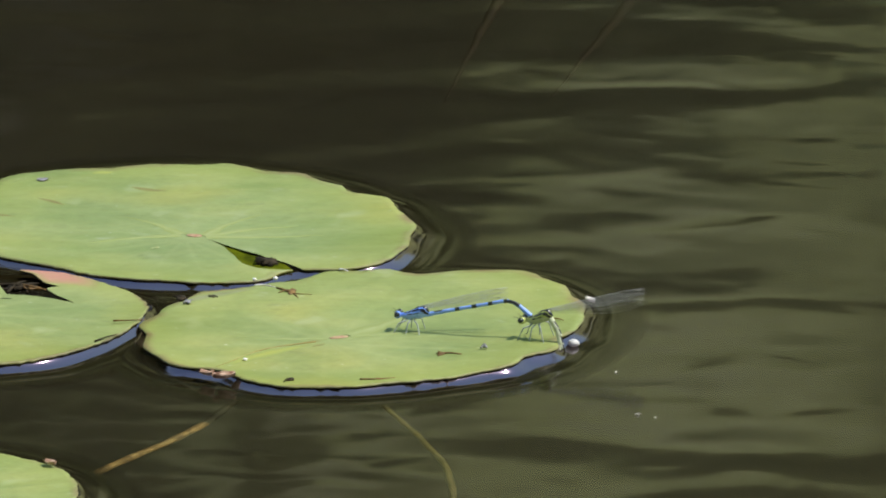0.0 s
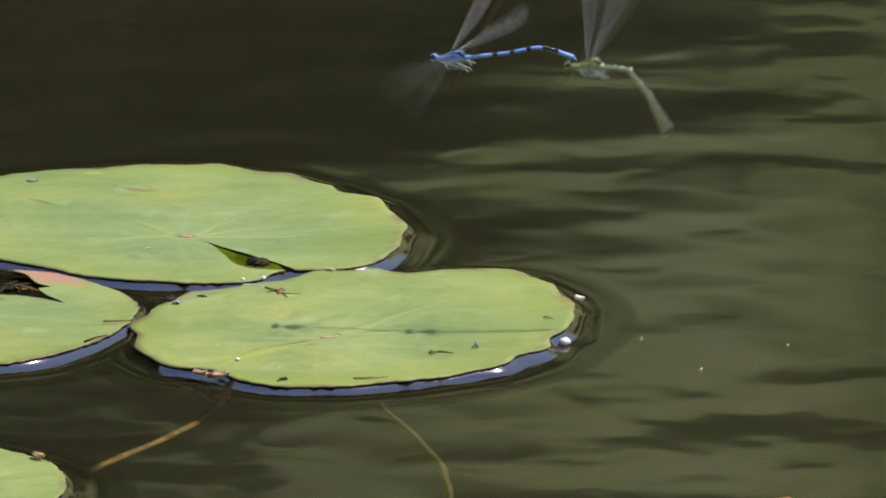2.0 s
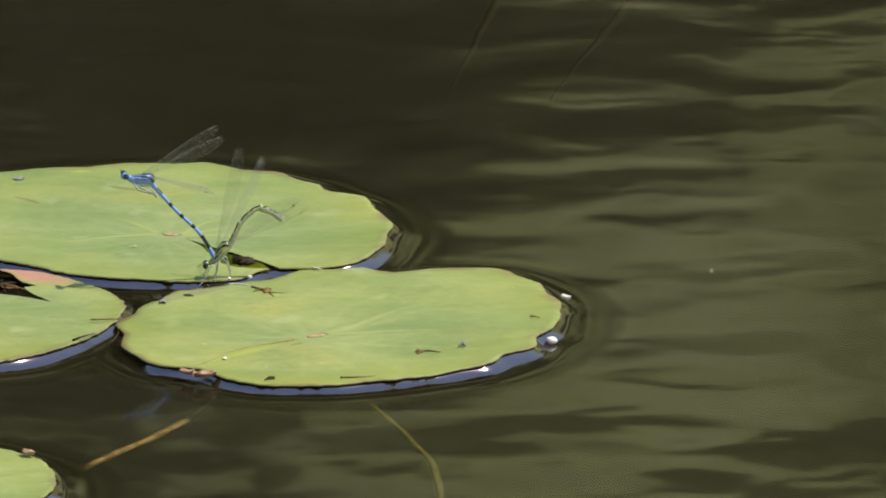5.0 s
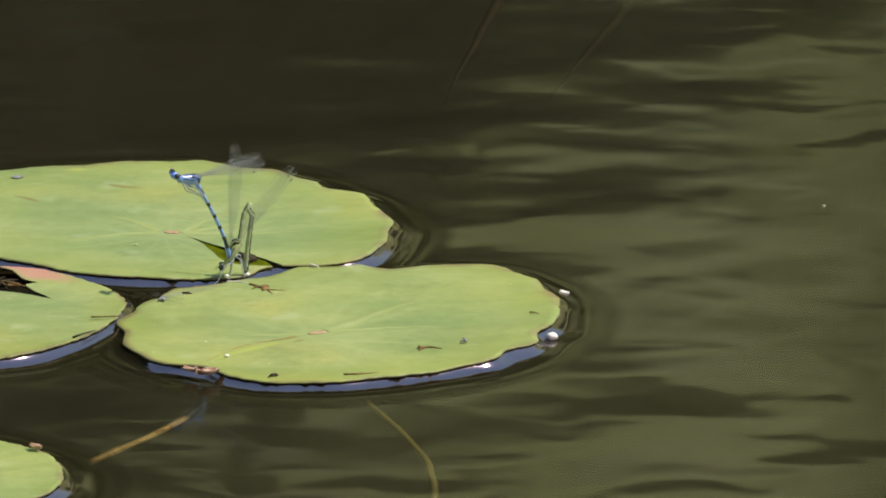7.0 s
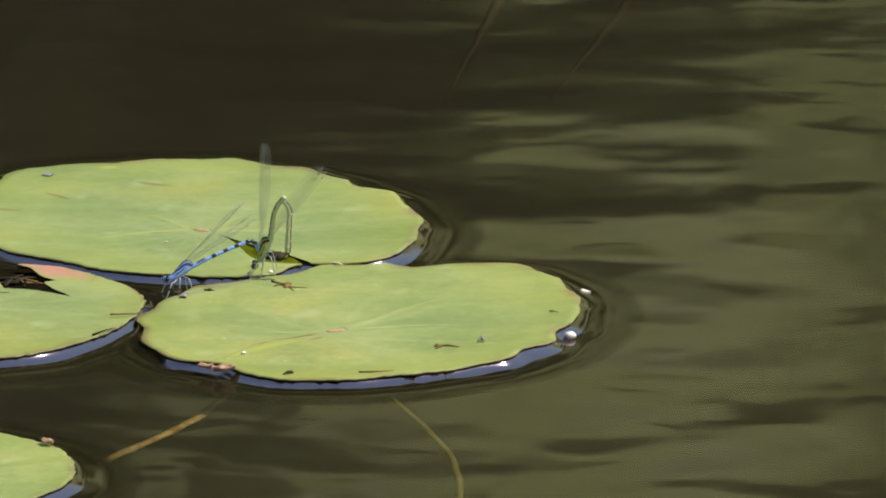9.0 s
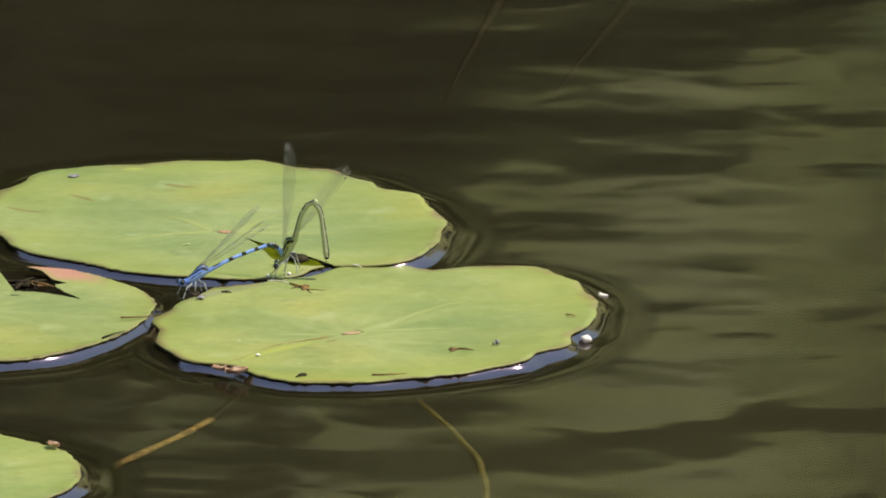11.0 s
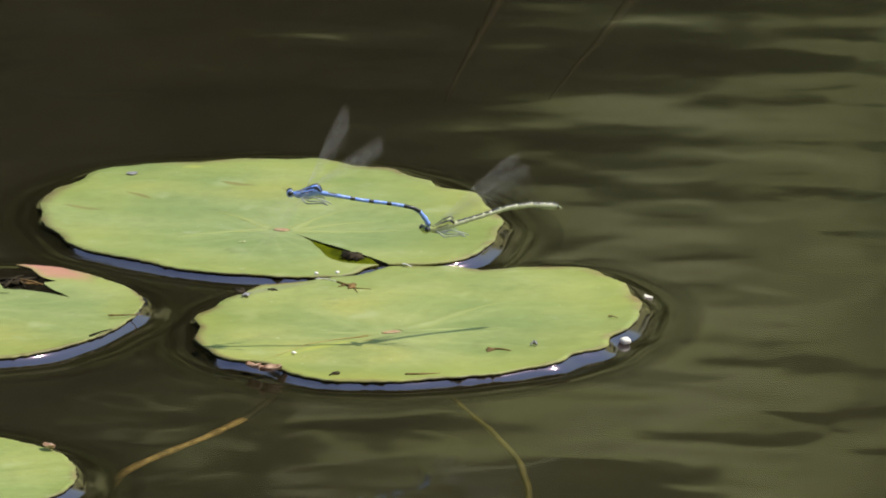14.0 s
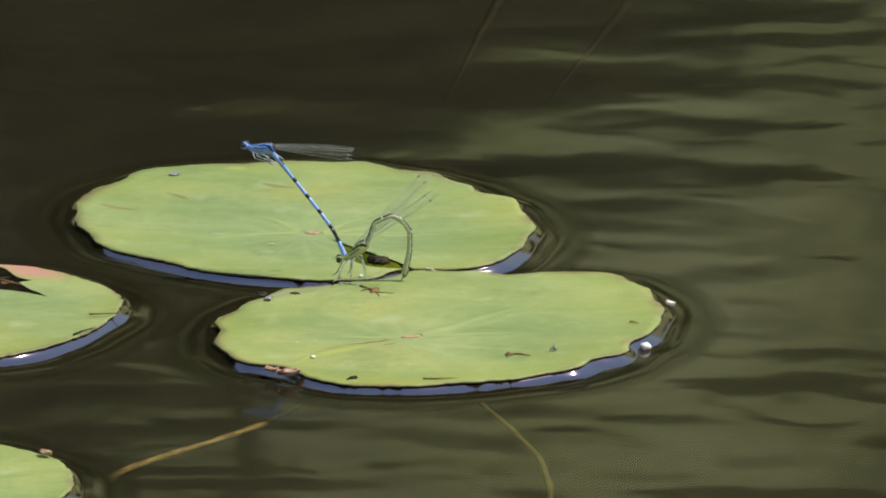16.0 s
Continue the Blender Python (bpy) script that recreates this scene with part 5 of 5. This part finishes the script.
    fly(3.5, ((-44.7, 30.4), (-38.4, 29.6), (-29.1, 26.4), (-22.8, 24.0), (-19.3, 19.8)),
        ((-21.0, 18.1), (-14.8, 18.6), (-8.5, 20.3), (-1.6, 22.0), (6.2, 22.4)),
        (-51, -42, -33), "up3", "up2", False, False)
    fly(3.6, ((-50.2, 32.9), (-44.0, 31.5), (-36.0, 28.7), (-29.2, 26.5), (-25.5, 23.1)),
        ((-27.1, 21.5), (-21.2, 21.9), (-14.3, 24.2), (-7.4, 25.7), (0.5, 27.0)),
        (-40, -33, -27), "up", "up", False, False)
    fly(3.9, ((-61.4, 33.9), (-55.7, 32.4), (-48.3, 28.9), (-41.4, 25.9), (-38.6, 21.4)),
        ((-40.1, 20.0), (-34.3, 21.1), (-27.6, 23.9), (-21.2, 27.1), (-14.5, 29.5)),
        (-29, -27, -26), "up3", "up", False, False)
    fly(4.0, ((-64.1, 32.0), (-58.7, 30.6), (-50.7, 26.9), (-44.4, 23.8), (-41.5, 18.9)),
        ((-43.3, 17.7), (-37.5, 18.8), (-30.5, 21.2), (-24.2, 23.8), (-16.9, 25.4)),
        (-30, -28, -26), "up", "up", False, False)
    fly(4.2, ((-69.7, 21.9), (-63.7, 20.7), (-57.1, 15.2), (-51.4, 10.9), (-47.9, 5.5)),
        ((-49.5, 4.5), (-44.2, 7.4), (-38.6, 11.8), (-32.8, 15.4), (-25.6, 18.3)),
        (-31, -30, -30), "up3", "up", False, True)
    fly(4.7, ((-66.7, 24.0), (-61.3, 22.6), (-55.7, 16.4), (-50.4, 11.4), (-47.0, 5.4)),
        ((-48.7, 4.4), (-44.0, 8.0), (-40.7, 13.3), (-36.5, 16.6), (-30.7, 16.6)),
        (-35, -30, -29), "up3", "up", False, True)
    fly(5.4, ((-63.1, 26.3), (-57.8, 24.3), (-53.6, 17.8), (-49.3, 11.8), (-46.1, 5.2)),
        ((-47.8, 4.2), (-43.6, 8.3), (-42.1, 13.9), (-38.9, 17.0), (-35.9, 14.2), (-36.1, 10.0)),
        (-39, -29, -28), "rest6", "vee", False, True)
    fly(6.0, ((-60.7, 27.5), (-55.7, 25.3), (-52.3, 18.7), (-48.4, 12.2), (-45.6, 4.9)),
        ((-47.2, 4.1), (-43.2, 8.4), (-42.5, 14.0), (-40.5, 17.1), (-38.0, 15.1), (-38.5, 10.0), (-39.0, 5.9)),
        (-41, -28, -27), "rest6", "vee", False, True)
    fly(6.5, ((-59.3, 28.4), (-54.3, 25.8), (-51.2, 19.2), (-47.9, 12.5), (-45.1, 4.8)),
        ((-46.8, 3.9), (-43.0, 8.4), (-42.4, 14.0), (-41.0, 17.2), (-39.0, 15.1), (-39.5, 10.2), (-39.9, 4.4)),
        (-42, -28, -26), "rest6", "vee", False, True)
    fly(7.0, ((-54.6, 26.7), (-50.2, 24.5), (-47.2, 17.5), (-45.0, 11.4), (-43.6, 5.4)),
        ((-44.8, 4.2), (-41.6, 8.5), (-41.0, 13.5), (-40.3, 16.5), (-39.1, 14.9), (-39.9, 8.6), (-40.6, 2.3)),
        (-42, -28, -27), "rest7", "vee", False, True)
    fly(7.5, ((-55.2, 25.2), (-50.4, 23.1), (-46.0, 16.5), (-43.0, 10.7), (-42.0, 5.4)),
        ((-43.6, 4.4), (-39.9, 8.7), (-39.4, 14.1), (-38.4, 16.8), (-37.3, 14.9), (-38.0, 8.6), (-38.7, 3.7)),
        (-43, -28, -27), "rest7", "vee", False, True)
    fly(8.0, ((-54.2, 23.7), (-49.3, 22.3), (-44.9, 16.7), (-42.1, 12.2), (-40.1, 5.4)),
        ((-42.0, 4.2), (-38.1, 8.7), (-37.9, 15.3), (-36.6, 17.3), (-35.4, 15.2), (-36.1, 8.6), (-36.6, 3.9)),
        (-42, -28, -27), "rest7", "vee", False, True)
    fly(8.25, ((-55.7, 14.4), (-50.6, 14.6), (-45.2, 13.3), (-41.2, 11.0), (-39.3, 5.5)),
        ((-40.6, 4.3), (-37.6, 8.8), (-37.3, 15.3), (-35.7, 17.3), (-34.5, 15.0), (-35.1, 8.7), (-35.6, 3.6)),
        (-42, -28, -27), "rest7", "vee", False, True)
    fly(8.5, ((-56.2, 3.0), (-50.7, 5.1), (-44.4, 7.2), (-41.5, 8.8), (-39.6, 8.4), (-38.7, 5.4)),
        ((-39.3, 4.4), (-37.3, 9.2), (-36.6, 15.5), (-34.8, 17.7), (-33.5, 15.4), (-34.0, 9.5), (-34.5, 4.1)),
        (-36, -29, -31), "rest8", "vee", True, True)
    fly(9.0, ((-55.8, 3.5), (-51.6, 5.4), (-45.9, 7.7), (-41.5, 9.2), (-39.0, 9.6), (-37.3, 7.2)),
        ((-37.8, 5.3), (-35.4, 9.5), (-34.6, 15.6), (-33.1, 18.7), (-31.3, 16.8), (-31.6, 11.9), (-31.8, 7.2)),
        (-36, -29, -31), "rest8", "vee", True, True)
    fly(11.5, ((-51.5, 2.9), (-47.0, 4.6), (-41.2, 7.0), (-35.5, 8.6), (-33.2, 8.8), (-31.1, 6.1)),
        ((-32.1, 5.3), (-29.4, 9.3), (-27.9, 15.3), (-26.0, 18.3), (-23.9, 16.4), (-23.0, 10.7), (-22.4, 6.0)),
        (-37, -29, -31), "rest8", "vee", True, True)
    fly(12.0, ((-50.1, 2.9), (-45.5, 4.6), (-39.7, 7.0), (-34.0, 8.6), (-31.7, 8.8), (-29.6, 6.1)),
        ((-30.6, 5.3), (-27.9, 9.3), (-26.3, 15.4), (-24.5, 18.3), (-22.4, 16.4), (-21.5, 10.7), (-20.9, 6.0)),
        (-37, -29, -31), "rest8", "vee", True, True)
    fly(12.5, ((-48.7, 3.6), (-43.7, 5.1), (-38.0, 7.5), (-32.2, 9.1), (-29.4, 8.9), (-27.6, 6.7)),
        ((-28.2, 5.5), (-26.1, 9.5), (-24.1, 14.7), (-21.6, 17.8), (-19.5, 14.9), (-18.4, 10.7), (-17.6, 6.6)),
        (-37, -29, -31), "rest8", "vee", True, True)
    fly(13.0, ((-46.1, 3.9), (-41.4, 5.7), (-35.1, 7.8), (-29.9, 9.2), (-27.0, 9.0), (-25.7, 7.0)),
        ((-25.9, 5.5), (-23.8, 9.6), (-22.2, 14.7), (-20.7, 18.4), (-18.7, 16.1), (-17.5, 11.9), (-17.3, 7.2)),
        (-37, -29, -31), "rest8", "vee", True, True)
    fly(13.1, ((-44.7, 12.1), (-39.0, 14.5), (-32.7, 16.8), (-28.1, 18.6), (-25.5, 20.1), (-23.8, 19.4)),
        ((-22.3, 15.8), (-20.1, 17.5), (-16.6, 21.5), (-13.7, 23.8), (-11.8, 20.1), (-11.1, 13.4)),
        (-43, -34, -32), "up", "up", False, False)
    fly(13.2, ((-34.0, 41.1), (-27.2, 42.0), (-21.0, 44.4), (-15.2, 46.5), (-11.8, 47.2), (-10.8, 43.6)),
        ((-12.4, 41.2), (-5.6, 43.3), (-1.0, 43.7), (1.8, 43.6), (5.3, 38.0), (6.4, 31.8)),
        (-51, -43, -38), "up2", "up", False, False)
    fly(13.3, ((-18.5, 45.0), (-12.9, 45.7), (-7.2, 47.8), (-2.7, 49.4), (-0.5, 49.3), (1.3, 48.3)),
        ((0.1, 46.5), (5.2, 47.5), (8.6, 49.6), (11.5, 49.3), (13.8, 47.1), (15.5, 43.7)),
        (-70, -58, -53), "up", "up2", False, False)
    fly(13.4, ((-29.0, 42.8), (-22.9, 42.9), (-16.1, 43.4), (-9.5, 43.9), (-6.6, 42.9), (-5.2, 40.6)),
        ((-6.6, 38.9), (0.1, 39.5), (6.3, 39.4), (10.9, 38.1), (13.7, 36.0), (16.5, 33.3)),
        (-81, -71, -62), "up", "up", False, False)
    fly(13.5, ((-40.4, 40.5), (-34.2, 40.9), (-26.9, 42.2), (-20.7, 42.9), (-16.2, 42.9), (-13.4, 40.3)),
        ((-15.1, 38.6), (-7.8, 39.2), (-1.6, 40.2), (4.1, 40.2), (8.6, 37.8), (11.4, 34.9)),
        (-77, -70, -62), "up2", "up", False, False)
    fly(13.6, ((-36.5, 40.9), (-30.3, 41.4), (-21.9, 42.7), (-15.1, 43.4), (-11.7, 42.6), (-10.0, 40.9)),
        ((-10.6, 39.3), (-4.4, 40.3), (1.8, 41.7), (5.2, 42.1), (8.6, 42.2), (16.3, 39.8)),
        (-74, -68, -62), "up", "up", False, False)
    fly(13.7, ((-34.3, 37.6), (-28.0, 37.7), (-19.6, 38.9), (-11.7, 39.5), (-7.8, 39.0), (-5.9, 37.3)),
        ((-7.0, 36.1), (-0.5, 37.3), (6.4, 38.4), (9.7, 38.8), (13.1, 38.9), (20.4, 37.5)),
        (-75, -69, -65), "up", "up3", False, False)
    fly(13.8, ((-32.3, 33.3), (-26.4, 33.5), (-18.5, 34.4), (-10.6, 35.3), (-7.4, 34.9), (-5.6, 33.4)),
        ((-6.4, 31.9), (0.1, 33.0), (6.4, 34.5), (9.7, 35.0), (13.1, 35.5), (21.7, 35.4)),
        (-76, -72, -60), "up", "up", False, False)
    fly(14.0, ((-30.7, 33.8), (-24.7, 34.0), (-16.3, 32.2), (-9.5, 31.1), (-5.0, 29.8), (-2.7, 26.5)),
        ((-4.4, 25.5), (1.8, 25.9), (7.5, 27.0), (13.1, 28.1), (17.7, 28.1), (23.1, 27.1)),
        (-84, -81, -68), "spread", "up3", False, False)
    fly(14.2, ((-28.1, 37.7), (-22.1, 37.3), (-14.0, 35.6), (-7.2, 33.8), (-3.8, 32.6), (-1.8, 30.7)),
        ((-3.3, 29.3), (3.5, 30.2), (9.7, 31.3), (13.7, 31.4), (17.6, 31.5), (26.5, 31.0)),
        (-84, -84, -80), "up", "up", False, False)
    fly(14.4, ((-22.7, 42.1), (-16.4, 42.2), (-8.4, 42.2), (-0.5, 41.7), (3.2, 41.2), (5.5, 39.9)),
        ((4.1, 38.7), (10.9, 38.9), (18.9, 38.0), (22.9, 37.6), (26.9, 37.4), (35.1, 36.3)),
        (-68, -70, -70), "spread", "up", False, False)
    fly(14.5, ((-17.4, 39.4), (-11.3, 39.3), (-2.7, 39.3), (5.3, 39.4), (9.2, 39.0), (12.3, 37.0)),
        ((10.0, 35.8), (16.9, 35.8), (24.7, 36.6), (28.1, 36.9), (31.5, 36.9), (40.3, 35.8)),
        (-44, -50, -50), "spread", "up3", False, False)
    fly(14.6, ((-21.4, 37.6), (-15.3, 37.6), (-7.3, 37.0), (0.7, 36.3), (4.1, 35.7), (6.6, 34.6)),
        ((5.5, 33.2), (12.1, 33.5), (20.1, 34.1), (23.5, 34.3), (27.0, 34.5), (35.5, 33.7)),
        (-32, -40, -41), "up", "spread", False, False)
    fly(14.8, ((-22.8, 34.8), (-17.1, 34.6), (-8.5, 33.0), (-0.5, 31.4), (3.0, 30.7), (5.8, 29.5)),
        ((4.4, 28.0), (11.0, 28.7), (19.0, 29.2), (22.5, 29.4), (25.9, 29.5), (33.4, 29.1)),
        (-14, -22, -25), "spread", "up", False, False)
    fly(15.0, ((-37.8, 28.2), (-31.0, 28.3), (-23.5, 25.2), (-16.6, 22.3), (-13.2, 20.9), (-10.3, 18.7)),
        ((-12.6, 15.9), (-6.8, 17.1), (0.7, 18.6), (4.7, 19.0), (8.8, 19.1), (19.7, 19.4)),
        (-18, -30, -30), "rest15", "up", False, False)
    fly(15.1, ((-41.4, 28.0), (-35.0, 27.8), (-28.1, 23.7), (-21.2, 20.4), (-18.7, 18.7), (-16.7, 16.4)),
        ((-18.1, 13.6), (-12.0, 15.1), (-5.1, 16.7), (-1.0, 17.4), (3.0, 18.0), (13.0, 19.2)),
        (-20, -32, -31), "rest15", "up", False, False)
    fly(15.3, ((-43.4, 27.7), (-37.1, 27.4), (-31.6, 20.6), (-25.9, 13.5), (-23.8, 10.7), (-22.2, 7.1)),
        ((-23.8, 5.9), (-17.2, 8.5), (-9.7, 11.4), (-6.3, 12.9), (-2.8, 14.1), (4.6, 16.0)),
        (-23, -31, -30), "rest15", "rest16", False, True)
    fly(15.5, ((-41.3, 28.4), (-36.2, 27.5), (-30.5, 20.8), (-25.3, 14.7), (-23.0, 11.7), (-21.3, 7.9)),
        ((-23.0, 6.3), (-16.4, 8.4), (-10.9, 12.0), (-8.0, 14.0), (-5.1, 14.8), (-1.0, 14.8), (6.3, 13.3)),
        (-24, -32, -31), "rest15", "rest16", False, True)
    fly(16.0, ((-40.2, 28.5), (-35.1, 27.7), (-29.3, 20.9), (-23.5, 13.8), (-21.5, 10.5), (-19.7, 6.5)),
        ((-21.6, 6.3), (-15.7, 9.1), (-13.9, 14.5), (-10.0, 16.0), (-6.8, 13.0), (-6.8, 8.2), (-8.0, 2.7)),
        (-25, -33, -32), "rest17", "rest16", False, True)
    male.play()
    female.play()


motions()
